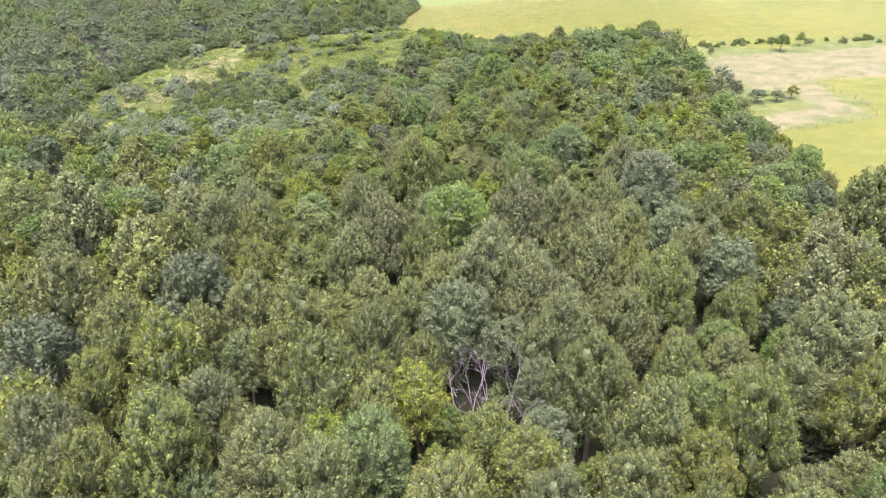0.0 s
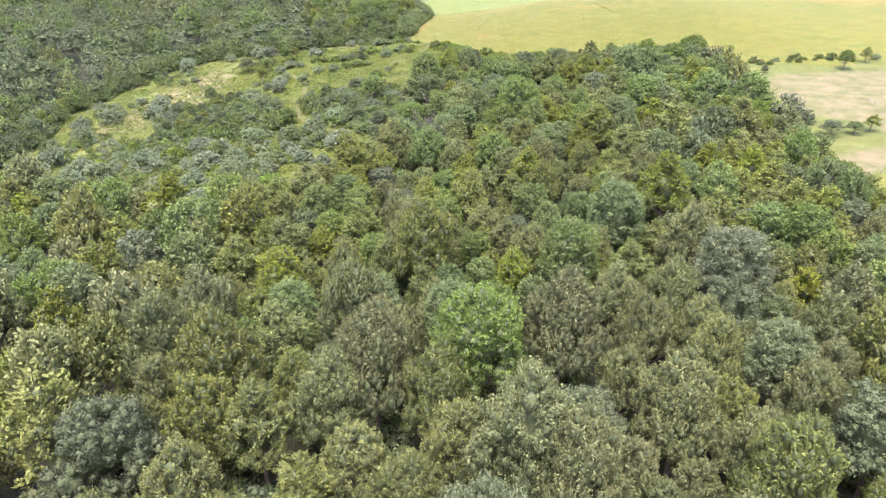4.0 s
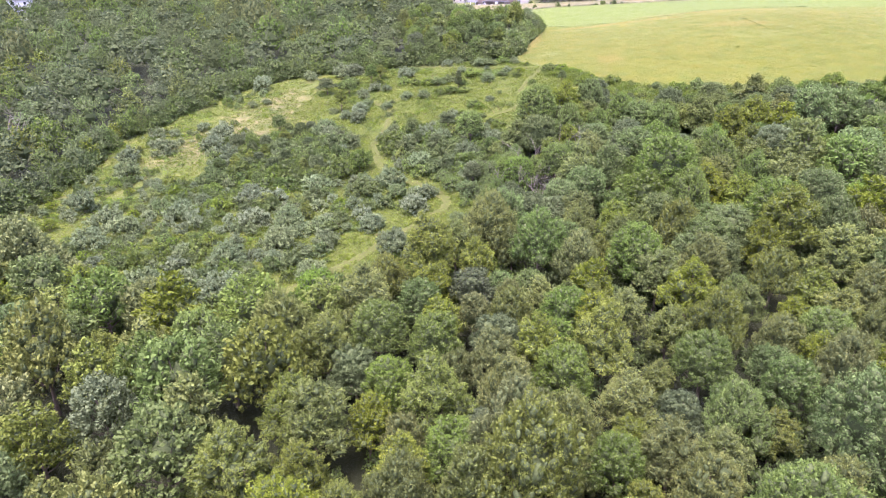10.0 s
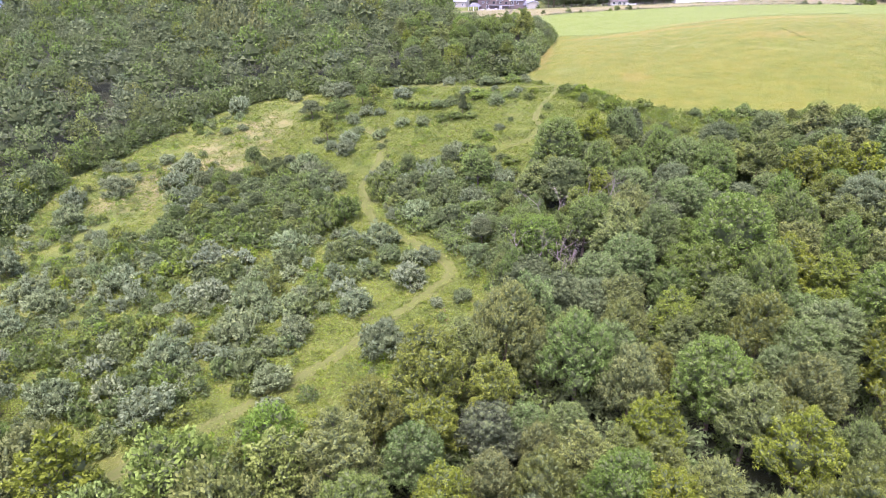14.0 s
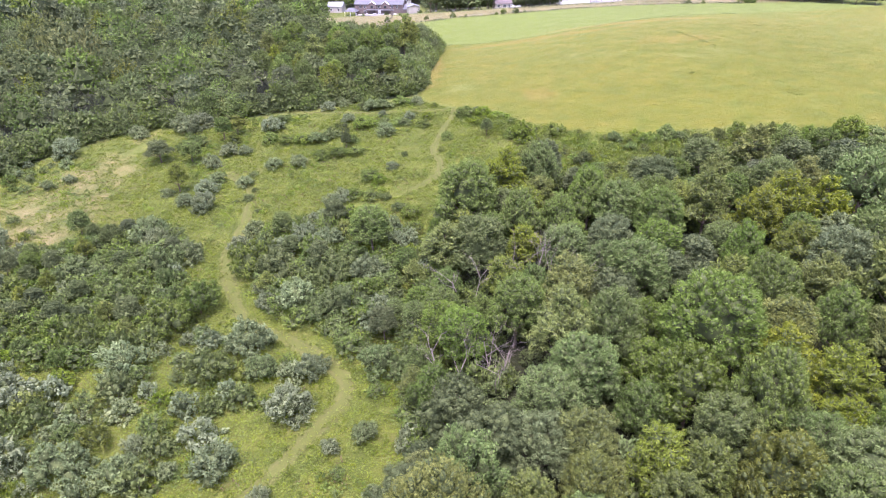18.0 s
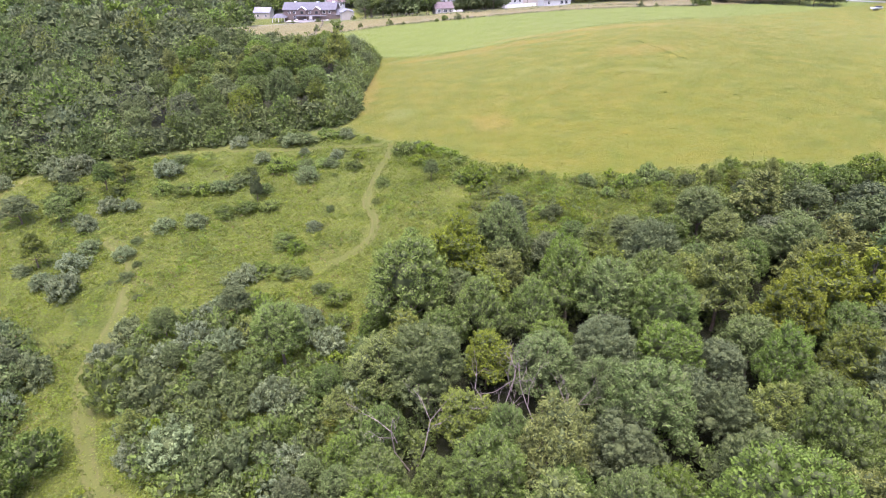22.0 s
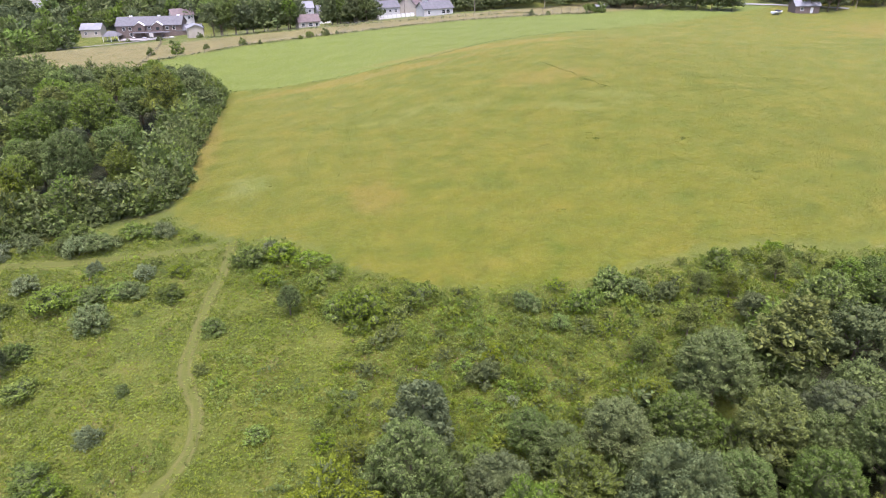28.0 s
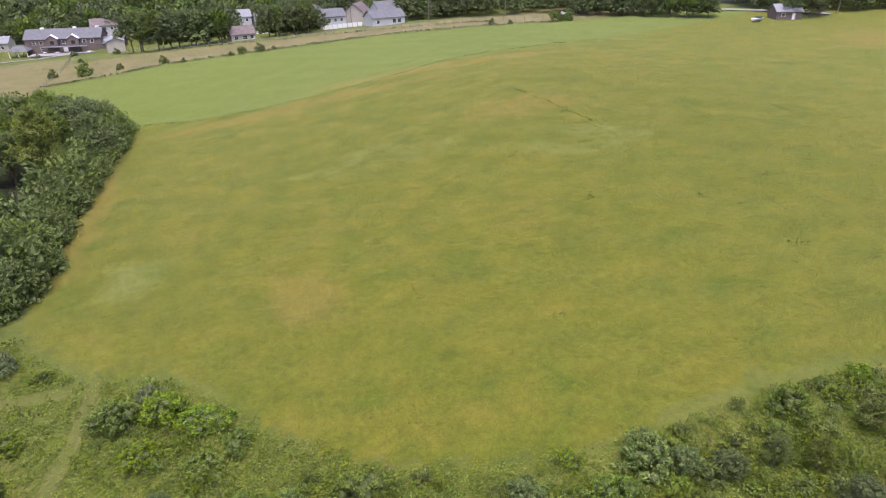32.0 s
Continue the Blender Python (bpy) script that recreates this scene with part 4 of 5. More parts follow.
for k, (style, mat, word) in enumerate((("tulip", M_OLIVE, "olive-green"), ("round", M_GREEN, "mid-green"), ("oak", M_DARK, "dark green"), ("loose", M_YELLOW, "yellow-green"))):
    places = [p for p, s in zip(side, split) if s == k]
    if places:
        stuff("side_woods", far_templates(style, 70, 11, 0.23, 1.4), places, mat, "dense broadleaf woods with " + word + " crowns", "woods")


# the woods go on behind and beside the way
around = []
for _ in range(9000):
    x, y, r = rng.uniform(-230, 200), rng.uniform(-90, 186), rng.uniform(2.8, 4.2)
    if (x < -45 - max(0, y - 60) or y < 20 or x > 90) and inside(NEAR_WOODS, x, y) and taken.free(x, y, r * 0.9):
        taken.add(x, y, r * 0.9)
        around.append((x, y, r / 3.3, rng.uniform(0, 6.28), rng.uniform(0, 1)))
for k, (style, mat, word) in enumerate((("tulip", M_OLIVE, "olive-green"), ("round", M_GREEN, "mid-green"))):
    stuff("side_woods", far_templates(style, 16, 5, 0.34, 3.0, 3), around[k::2], mat, "dense broadleaf woods with " + word + " crowns", "woods")


def dead_tree(x, y, high, spread, stems, seed):
    """A bare, bleached tree: forked stems with thinning branches."""
    r = np.random.default_rng(seed)
    parts = []

    def grow(a, way, length, thick, level):
        b = a + way * length
        mid = (a + b) / 2 + r.normal(size=3) * length * 0.06
        parts.append(tube([a, mid, b], [thick, thick * 0.75, thick * 0.5], 5 if level < 2 else 3))
        if level < 3:
            for _ in range(3):
                w = unit(way + r.normal(size=3) * np.array([0.55, 0.55, 0.3]))
                grow(a + (b - a) * r.uniform(0.45, 1.0), w, length * r.uniform(0.4, 0.65), thick * 0.5, level + 1)

    for i in range(stems):
        ang = i * 2 * math.pi / stems + r.uniform(0, 1)
        w = unit(np.array([math.cos(ang) * spread, math.sin(ang) * spread, 1.0]))
        grow(np.array([0.25 * math.cos(ang), 0.25 * math.sin(ang), -0.3]), w, high * r.uniform(0.5, 0.65), 0.05 + high * 0.003, 0)
    ob = new("dead_tree")
    ob.location = (x, y, float(ground_z(x, y)))
    v, f = gather(parts[:1] + [p for p in parts[1:] if len(p[0]) > 9])
    part("trunk", mesh_of("dead_trunk", v, f, M_DEAD, True), ob)
    twigs = [p for p in parts[1:] if len(p[0]) <= 9]
    if twigs:
        v, f = gather(twigs)
        tagged(part("branch", mesh_of("dead_branch", v, f, M_DEAD, True), ob), "", "", "", "stuff")
    tagged(ob, "bare dead tree with bleached grey-brown branches among leafy trees", "tree", "dead trees")


for i, ((x, y), high, spread, stems) in enumerate(zip(DEAD_SPOTS, (13, 11, 8, 9, 11, 11, 10.5, 11.5, 11, 10.5, 17), (0.35, 0.5, 0.6, 0.7, 0.3, 0.45, 0.45, 0.35, 0.4, 0.3, 0.5), (3, 4, 3, 4, 2, 3, 3, 3, 3, 2, 4))):
    dead_tree(x, y, high, spread, stems, 40 + i)

# ---- lone trees of the hedgerow and the field's edge ----
for kind, x, y, s, tall in (("juniper_tree", 5, 252, 1.2, 0.62), ("juniper_tree", 57, 236, 1.0, 1.0), ("juniper_tree", 61, 233, 0.9, 0.95), ("juniper_tree", 98, 249, 0.42, 0.5), ("maple_tree", 125, 253, 0.75, 0.75), ("locust_tree", 136, 261, 0.6, 0.7),
                         ("oak_tree", 84, 192, 0.85, 0.75), ("oak_tree", 91, 191, 0.7, 0.55), ("maple_tree", 97, 192, 0.6, 0.5), ("locust_tree", 102, 194, 0.6, 0.6)):
    plant(kind, x, y, s, False, tall=tall, group="hedgerow trees")
    taken.add(x, y, 2.2 * s)

for i in range(30):
    u = rng.uniform(0, 1)
    x, y = 92 + 84 * u + rng.normal() * 1.0, 256 + 15 * u + 4 * math.sin(u * 5) + rng.normal() * 1.6
    plant(mixed([("meadow_shrub", 3), ("autumn_olive", 1)]), x, y, rng.uniform(0.4, 1.0), False, group="hedgerow shrubs")

# young trees and bushes where the woods give way to the hay field
for kind, x, y, s in (("ash_tree", 34.1, 252.2, 0.8), ("locust_tree", 36.3, 259.8, 0.46), ("locust_tree", 41.6, 265.8, 0.36), ("locust_tree", 44.8, 264.5, 0.38), ("locust_tree", 52.0, 265.6, 0.46), ("oak_tree", 44.2, 259.7, 0.5),
                      ("locust_tree", 43.9, 254.3, 0.44), ("locust_tree", 48.8, 256.6, 0.55), ("maple_tree", 29.6, 257.4, 0.4), ("maple_tree", 53.5, 259.5, 0.5), ("locust_tree", 57.5, 262.5, 0.5), ("oak_tree", 62.0, 259.0, 0.6)):
    plant(kind, x, y, s, True, tall=0.78, label="young bushy tree at the edge of the hay field", group="field edge trees")
    taken.add(x, y, 2.6 * s)
for kind, x, y, s in (("bramble_bush", 32.6, 269.6, 1.0), ("meadow_shrub", 34.8, 268.2, 1.0), ("meadow_shrub", 21.6, 269.3, 1.05), ("meadow_shrub", 13.3, 259.8, 1.1), ("bramble_bush", 47.1, 269.9, 1.2), ("meadow_shrub", 37.8, 266.6, 1.0), ("bramble_bush", 24.0, 265.2, 0.8)):
    plant(kind, x, y, s, True, group="field edge shrubs")
    taken.add(x, y, 1.2 * s)

# ---- shrubs and thickets of the meadow ----
MEADOW = [(-124, 188), (-100, 176), (-74, 160), (-48, 150), (-24, 169), (-15, 182), (-16, 206), (-14, 232), (-11, 249), (-2, 250), (20, 248), (38, 254), (60, 262), (60, 272), (31, 272), (13, 276), (4, 284), (-4, 294), (-12, 297), (-20, 307), (-50, 307), (-97, 300), (-112, 286), (-122, 262), (-127, 242)]
THICKETS = [[(-48, 233), (-47, 243), (-31, 245), (-18, 239), (-15, 220), (-23, 206), (-36, 214)], [(-93, 231), (-83, 254), (-60, 244), (-54, 217), (-55, 212), (-64, 208), (-86, 217)],
            [(-96, 208), (-74, 213), (-45, 208), (-31, 201), (-38, 191), (-47, 187), (-65, 186), (-84, 192)], [(-10, 292), (-3, 292), (3, 282), (-1, 275), (-10, 283)],
            [(1, 279), (14, 275), (27, 270), (36, 272), (48, 273), (71, 267), (74, 256), (35, 253), (18, 250), (2, 252), (-4, 256), (1, 270)], [(-58, 296), (-36, 309), (-19, 307), (-17, 299), (-40, 296)],
            [(-90, 172), (-66, 160), (-46, 166), (-50, 178), (-76, 186)]]


def clear_of_tracks(x, y, gap=2.2):
    return (line_gap(TRACK, x, y) > gap) & (line_gap(SPUR, x, y) > gap) & (line_gap(SIDE_TRACK, x, y) > min(gap, 1.4))


def upper_meadow(x, y):
    return -92 < x < -12 and y > 246 or -12 <= x < 5 and y > 274


SHRUBS = [row for row in SHRUBS if not upper_meadow(row[1], row[2])]
SHRUBS += [("autumn_olive", *p) for p in [(-78.8, 300.6, 1.9), (-75.3, 303.1, 1.7), (-90.2, 298.8, 1.26), (-55.4, 294.4, 1.52), (-49.0, 309.7, 0.94), (-43.4, 306.1, 1.05), (-39.3, 307.1, 0.99), (-31.9, 302.5, 1.08), (-37.0, 294.9, 0.92), (-26.9, 282.5, 1.24), (-21.8, 291.5, 0.72), (-20.2, 302.6, 0.83), (-28.6, 295.8, 0.68), (-63.0, 282.3, 1.12), (-58.8, 281.1, 0.89), (-64.8, 275.9, 1.07), (-50.1, 271.3, 1.09), (-44.5, 270.7, 0.98), (-54.6, 264.3, 0.93), (-34.7, 251.2, 0.97), (-32.9, 252.4, 0.89), (-35.7, 246.6, 0.84), (-60.6, 255.5, 1.36), (-65.7, 259.3, 0.98), (-62.1, 262.8, 1.35), (-61.5, 268.0, 1.01), (-70.9, 264.1, 0.73), (-24.3, 264.0, 0.69), (-5.9, 292.0, 0.62)]]
SHRUBS += [("meadow_shrub", *p) for p in [(-28.9, 302.8, 1.42), (-38.5, 290.3, 0.77), (-23.0, 288.1, 1.0), (-53.8, 268.5, 0.61), (-52.4, 257.8, 0.65), (-49.2, 252.3, 0.4), (-54.7, 257.2, 0.32), (-51.9, 261.4, 0.38), (-22.0, 269.9, 0.41), (-22.0, 283.4, 0.28), (-28.6, 260.6, 1.05), (-24.8, 251.6, 0.66), (-39.5, 285.1, 1.14), (-42.5, 283.0, 1.3), (-36.3, 273.3, 1.05), (-40.1, 272.9, 0.94), (-34.3, 279.7, 0.94), (-13.0, 276.6, 0.76), (-54.5, 300.7, 1.14), (-73.3, 289.1, 1.75), (-22.1, 247.2, 0.77), (-51.7, 312.1, 0.66), (-33.8, 304.2, 0.96), (-32.4, 306.8, 1.31), (-27.5, 288.7, 0.95), (-18.2, 285.4, 0.82), (-4.6, 289.4, 1.2), (-1.4, 281.4, 0.93), (3.3, 274.1, 0.77)]]
SHRUBS += [("bramble_bush", *p) for p in [(-26.7, 258.8, 0.85), (-30.8, 253.6, 0.99), (-27.3, 252.2, 0.98), (-46.3, 283.6, 1.13), (-49.7, 284.9, 1.14), (-32.4, 273.2, 1.05), (-32.3, 289.0, 1.47), (-29.6, 289.0, 0.88), (-54.4, 286.7, 1.15), (-19.6, 244.1, 0.96), (-24.1, 303.9, 1.09), (-29.1, 304.4, 0.87), (-24.2, 288.6, 0.95), (-8.9, 289.8, 1.2), (-0.8, 286.6, 1.1), (-6.3, 284.4, 0.95), (1.3, 283.1, 0.77), (0.9, 275.2, 1.06), (4.9, 275.4, 0.72)]]
SHRUBS += [("thicket_shrub", *p) for p in [(-14.2, 270.2, 0.5), (-17.5, 290.4, 0.78), (-63.4, 288.2, 1.28), (-16.0, 299.5, 0.55), (-21.0, 294.5, 0.62)]]
for kind, x, y, size, tall in (("locust_tree", -68.7, 265.3, 0.69, 0.8), ("maple_tree", -70.9, 280.2, 0.72, 0.62), ("oak_tree", -78.8, 282.3, 0.85, 0.6), ("oak_tree", -74.0, 293.3, 0.47, 1.0), ("maple_tree", -66.7, 291.8, 0.62, 0.85),
                              ("juniper_tree", -35.2, 276.9, 0.45, 1.1), ("locust_tree", -64.1, 294.7, 0.7, 0.6), ("ash_tree", -4.5, 276.7, 0.38, 0.95)):
    plant(kind, x, y, size, True, tall=tall, label="small leafy tree standing by itself in the meadow grass", group="meadow trees")
    taken.add(x, y, 3.0 * size)
for kind, x, y, s in SHRUBS:
    taken.add(x, y, 1.3 * s)
    kind = "bramble_bush" if kind == "meadow_shrub" and y > 255 and x > -14 else kind
    low = 0.62 if upper_meadow(x, y) and kind != "autumn_olive" else 0.9
    plant(kind, x, y, s * (1.2 if upper_meadow(x, y) else 1.15), True, tall=random.uniform(low, low + 0.25), group="meadow shrubs")
for _ in range(400):
    x, y, r = rng.uniform(-90, -16), rng.uniform(206, 250), rng.uniform(0.38, 0.6)
    if (inside(THICKETS[0], x, y) or inside(THICKETS[1], x, y)) and clear_of_tracks(x, y, 3.5) and taken.free(x, y, 4.2 * r):
        taken.add(x, y, 3.0 * r)
        plant(mixed([("maple_tree", 3), ("oak_tree", 2), ("ash_tree", 1), ("locust_tree", 1)]), x, y, r, True, tall=0.85, label="small leafy tree standing among the meadow shrubs", group="meadow trees")
shrubs, loose = 0, []
for step in range(14000):
    x, y = (rng.uniform(-128, 72), rng.uniform(152, 308)) if step < 9000 else (rng.uniform(-96, -14), rng.uniform(160, 256))
    if not inside(MEADOW, x, y) or not clear_of_tracks(x, y, 2.8) or upper_meadow(x, y):
        continue
    thick = any(inside(t, x, y) for t in THICKETS)
    if step >= 9000 and not (inside(THICKETS[0], x, y) or inside(THICKETS[1], x, y)):
        continue
    dense = noise.noise((x * 0.05, y * 0.05, 3.0)) + (0.28 if thick and y < 212 and x < -30 else 0.75 if thick else 0.0 if y < 215 else -0.35)
    r = rng.uniform(0.6, 1.3) if x > -14 else rng.uniform(0.9, 1.9) if thick else rng.uniform(0.5, 1.5)
    if dense < rng.uniform(-0.35, 0.65) or not taken.free(x, y, r * (0.62 if step < 9000 else 0.3)):
        continue
    taken.add(x, y, r * 0.72)
    green = 4 if x > -14 else 2 if thick else 1
    if shrubs < 420:
        plant(mixed([("autumn_olive", 0.15 if x > -14 else 1.2), ("meadow_shrub", 0.3 if x > -14 else green), ("thicket_shrub", 4 if x > -14 else 0.6), ("bramble_bush", 3 if x > -14 else 0.3)]), x, y, r / (1.65 if x > -14 else 1.3), False, tall=rng.uniform(0.75, 1.15) * (0.75 if x > -14 else 1.15), group="meadow shrubs")
        shrubs += 1
    else:
        loose.append((x, y, r / (1.5 if step < 9000 else 1.25), rng.uniform(0, 6.28), rng.uniform(0 if step < 9000 else 0.34, 1)))
shrub_templates = far_templates("shrub", 40, 9, 0.14, 1.25)
if loose:
    silver = [p for p in loose if p[0] < -14 and p[4] < 0.32]
    stuff("thicket_shrubs", shrub_templates, [p for p in loose if p[0] < -14 and p[4] >= 0.32], M_GREEN, "dense low thicket of leafy green shrubs", "thicket")
    stuff("silver_shrubs", shrub_templates, silver, M_SILVER, "many small silvery grey-green shrubs in the meadow", "thicket")
    if any(p[0] >= -14 for p in loose):
        stuff("edge_shrubs", shrub_templates, [p for p in loose if p[0] >= -14], M_WEED, "low yellow-green shrubs along the hay field", "thicket")


# low growth along the edges of the woods
edge = []
for line in (FAR_WOODS[:18], NEAR_WOODS[:26]):
    for (x0, y0), (x1, y1) in zip(line, line[1:]):
        gap = math.hypot(x1 - x0, y1 - y0)
        far_line = line[2] == FAR_WOODS[2]
        for _ in range(int(gap * (1.8 if far_line else 1.0))):
            u, o = rng.uniform(0, 1), rng.uniform(-0.5, 5.0 if far_line else 4.0)
            nx, ny = (y1 - y0) / gap, -(x1 - x0) / gap
            for side_of in (1, -1):
                x, y = x0 + (x1 - x0) * u + nx * o * side_of, y0 + (y1 - y0) * u + ny * o * side_of
                if (inside(FAR_WOODS, x, y) or inside(NEAR_WOODS, x, y)) and clear_of_tracks(x, y):
                    edge.append((x, y, rng.uniform(0.8, 1.7) * (1.0 + 0.16 * max(0, o) if far_line else 1.0), rng.uniform(0, 6.28), rng.uniform(0, 1)))
                    break
for _ in range(2200):
    x, y = rng.uniform(-65, 75), rng.uniform(50, 262)
    if inside(NEAR_WOODS, x, y) and (y > 150 or rng.uniform() < 0.7):
        edge.append((x, y, rng.uniform(0.8, 1.6), rng.uniform(0, 6.28), rng.uniform(0, 1)))
stuff("edge_growth", far_templates("shrub", 9, 13, 0.085, 2.0), edge, M_SHRUB, "saplings and leafy undergrowth under and along the edge of the woods", "undergrowth")


def weed_templates(seed, lobes, k, size, high, lift=0.8):
    out = []
    for v in range(5):
        r = np.random.default_rng(seed + v)
        ls = [((r.normal() * 0.3, r.normal() * 0.3, high * r.uniform(0.3, 0.7)), (0.34, 0.34, high * 0.45)) for _ in range(lobes)]
        out.append(foliage(r, ls, k, size, 2, lift))
    return out


def scatter(total, box, keep, low, high):
    x, y = rng.uniform(box[0], box[1], total), rng.uniform(box[2], box[3], total)
    k = keep(x, y)
    x, y = x[k], y[k]
    return np.stack([x, y, rng.uniform(low, high, len(x)), rng.uniform(0, 6.28, len(x)), rng.uniform(0, 1, len(x))], -1)


def in_thickets(x, y):
    hit = np.zeros(len(x), bool)
    for t in THICKETS:
        hit |= inside(t, x, y)
    return hit


patchy = np.vectorize(lambda x, y: noise.noise((x * 0.12, y * 0.12, 7.0)))
bramble_places = scatter(60000, (-98, 76, 158, 310), lambda x, y: in_thickets(x, y) & clear_of_tracks(x, y, 1.8) & (patchy(x, y) > np.where(x > -14, -0.6, 0.05)), 0.5, 1.0)
bramble_places[:, 2] *= 0.8 + 1.5 * np.clip(patchy(bramble_places[:, 0] * 2.2, bramble_places[:, 1] * 2.2) + 0.1, 0, 0.6)
for k, (mat, word) in enumerate(((M_WEED, "yellow-green"), (M_BRIGHT, "fresh green"))):
    stuff("brambles", weed_templates(60, 4, 36, 0.115, 0.95, 1.9), bramble_places[(bramble_places[:, 4] > 0.7) == bool(k)], mat, "tangled " + word + " brambles and goldenrod between the shrubs", "brambles")
stuff("meadow_weeds", weed_templates(80, 3, 12, 0.12, 0.4, 2.6), scatter(70000, (-126, 62, 158, 306), lambda x, y: inside(MEADOW, x, y) & ~in_thickets(x, y) & clear_of_tracks(x, y, 0.75) & (patchy(x, y) > -0.3), 0.5, 1.2),
      M_WEED, "tufts of yellow-green meadow weeds and goldenrod", "weeds")
clumps = scatter(9000, (-126, 20, 158, 306), lambda x, y: inside(MEADOW, x, y) & clear_of_tracks(x, y, 2.0) & (patchy(x * 0.7, y * 0.7) > 0.12), 0.7, 1.7)
for k, (mat, word) in enumerate(((M_BRAMBLE, "fresh green"), (M_SHRUB, "deep green"))):
    stuff("weed_clumps", weed_templates(150, 5, 34, 0.12, 0.62, 1.4), clumps[(clumps[:, 4] > 0.6) == bool(k)], mat, "low rounded clumps of " + word + " meadow weeds", "weeds")
fence_weeds = []
for line, k in (([(-40, 446), (-6, 459), (27, 460), (65, 461), (104, 457), (122, 453)], 520), ([(-22, 489), (-7, 486), (12, 483), (27, 479), (65, 474), (104, 468)], 260), (MOWN[:5], 300)):
    pts = smooth_line(line, 0.4)
    for _ in range(k):
        p = pts[rng.integers(0, len(pts))]
        fence_weeds.append((p.x + rng.normal() * 0.3, p.y + rng.normal() * 0.3, rng.uniform(0.4, 0.9) * (0.55 if line[0] == MOWN[0] else 1.0), rng.uniform(0, 6.28), rng.uniform(0, 1)))
stuff("fence_weeds", weed_templates(170, 3, 14, 0.2, 0.7, 0.9), fence_weeds, M_DARK, "dark uncut weeds along the fences and the mowing line", "weeds")
stuff("rusty_weeds", weed_templates(90, 2, 9, 0.16, 0.6), scatter(9000, (-126, 76, 158, 306), lambda x, y: (inside(MEADOW, x, y) | in_thickets(x, y)) & clear_of_tracks(x, y, 2.0) & (patchy(y, x) > 0.22), 0.5, 1.1),
      M_RUST, "clumps of rust-brown seeding weeds in the meadow", "weeds")


def flat_tufts(seed, k, size, tilt=0.2, low=0.09, high=0.2):
    """Blades of grass lying over one another."""
    out = []
    for v in range(5):
        r = np.random.default_rng(seed + v)
        c = np.stack([r.normal(size=k) * 0.5, r.normal(size=k) * 0.5, r.uniform(low, high, k)], -1)
        a = unit(np.stack([r.normal(size=k), r.normal(size=k), r.normal(size=k) * 0.15], -1))
        verts, quads = leaf_cards(r, c, a, unit(np.array([0, 0, 1.0]) + r.normal(size=(k, 3)) * tilt), size, 2.4)
        out.append((verts, [quads]))
    return out


stuff("meadow_grass", flat_tufts(130, 8, 0.12, 0.5), scatter(74000, (-84, 64, 158, 306), lambda x, y: inside(MEADOW, x, y) & clear_of_tracks(x, y, 0.7), 0.7, 1.3), M_WEED, "fine leafy yellow-green grass and clover of the meadow", "grass")
stuff("hay_grass", flat_tufts(120, 8, 0.075, 0.4, 0.02, 0.08), scatter(66000, (-20, 135, 272, 396), lambda x, y: inside(FIELD, x, y) & (rng.uniform(0, 1, len(x)) < np.clip((400 - y) / 95, 0, 1) * np.clip((140 - x) / 50, 0, 1)), 0.7, 1.3), M_GRASS, "uneven tufts of tall yellow-green hay grass", "grass")
marks = np.array([(cx + rng.normal() * 0.55, cy + rng.normal() * 0.4, rng.uniform(0.4, 0.8), rng.uniform(0, 6.28), rng.uniform(0, 1)) for cx, cy in ((46, 327), (64, 342), (66, 336), (69, 291), (51, 310), (65, 305), (35, 289)) for _ in range(9)]
                 + [(63 + 3 * u + rng.normal() * 0.15, 361 - 25 * u, rng.uniform(0.3, 0.6), rng.uniform(0, 6.28), rng.uniform(0, 1)) for u in np.linspace(0, 1, 70)])
stuff("field_weeds", weed_templates(140, 2, 9, 0.15, 0.5), np.concatenate([scatter(160, (-20, 130, 274, 400), lambda x, y: inside(FIELD, x, y) & (patchy(x, y) > 0.3), 0.3, 0.7), marks]), M_SHRUB, "scattered dark weeds standing in the hay field", "weeds")


# ---- the village and the fences beyond the field ----
M_BRICK = plain("brick_wall", (0.15, 0.118, 0.104), 0.85, 0, 1.5, 0.3)
M_SLATE = plain("grey_shingle_roof", (0.115, 0.115, 0.122), 0.8, 0, 0.8, 0.25)
M_BROWN = plain("brown_shingle_roof", (0.13, 0.105, 0.1), 0.8, 0, 0.8, 0.3)
M_TAN = plain("tan_siding", (0.38, 0.35, 0.3), 0.7, 0, 0.5, 0.12)
M_WHITE = plain("white_siding", (0.46, 0.46, 0.455), 0.6, 0, 0.5, 0.08)
M_TRIM = plain("white_trim", (0.7, 0.7, 0.7), 0.5, 0, 1.0, 0.06)
M_LIGHT_ROOF = plain("light_grey_roof", (0.2, 0.205, 0.215), 0.7, 0.1, 0.6, 0.15)
M_POST = plain("weathered_post", (0.16, 0.14, 0.12), 0.9, 0, 3.0, 0.3)
M_WIRE = plain("fence_wire", (0.2, 0.2, 0.2), 0.5, 0.8, 2.0, 0.2)
M_ROAD = plain("gravel_drive", (0.24, 0.235, 0.23), 0.95, 0, 0.4, 0.2)
M_PATIO = plain("patio_concrete", (0.27, 0.255, 0.24), 0.9, 0, 0.4, 0.15)
M_HULL = plain("white_painted_hull", (0.6, 0.62, 0.66), 0.3, 0, 1.0, 0.06)
M_TARP = plain("dark_canvas", (0.05, 0.055, 0.07), 0.8, 0, 1.5, 0.25)


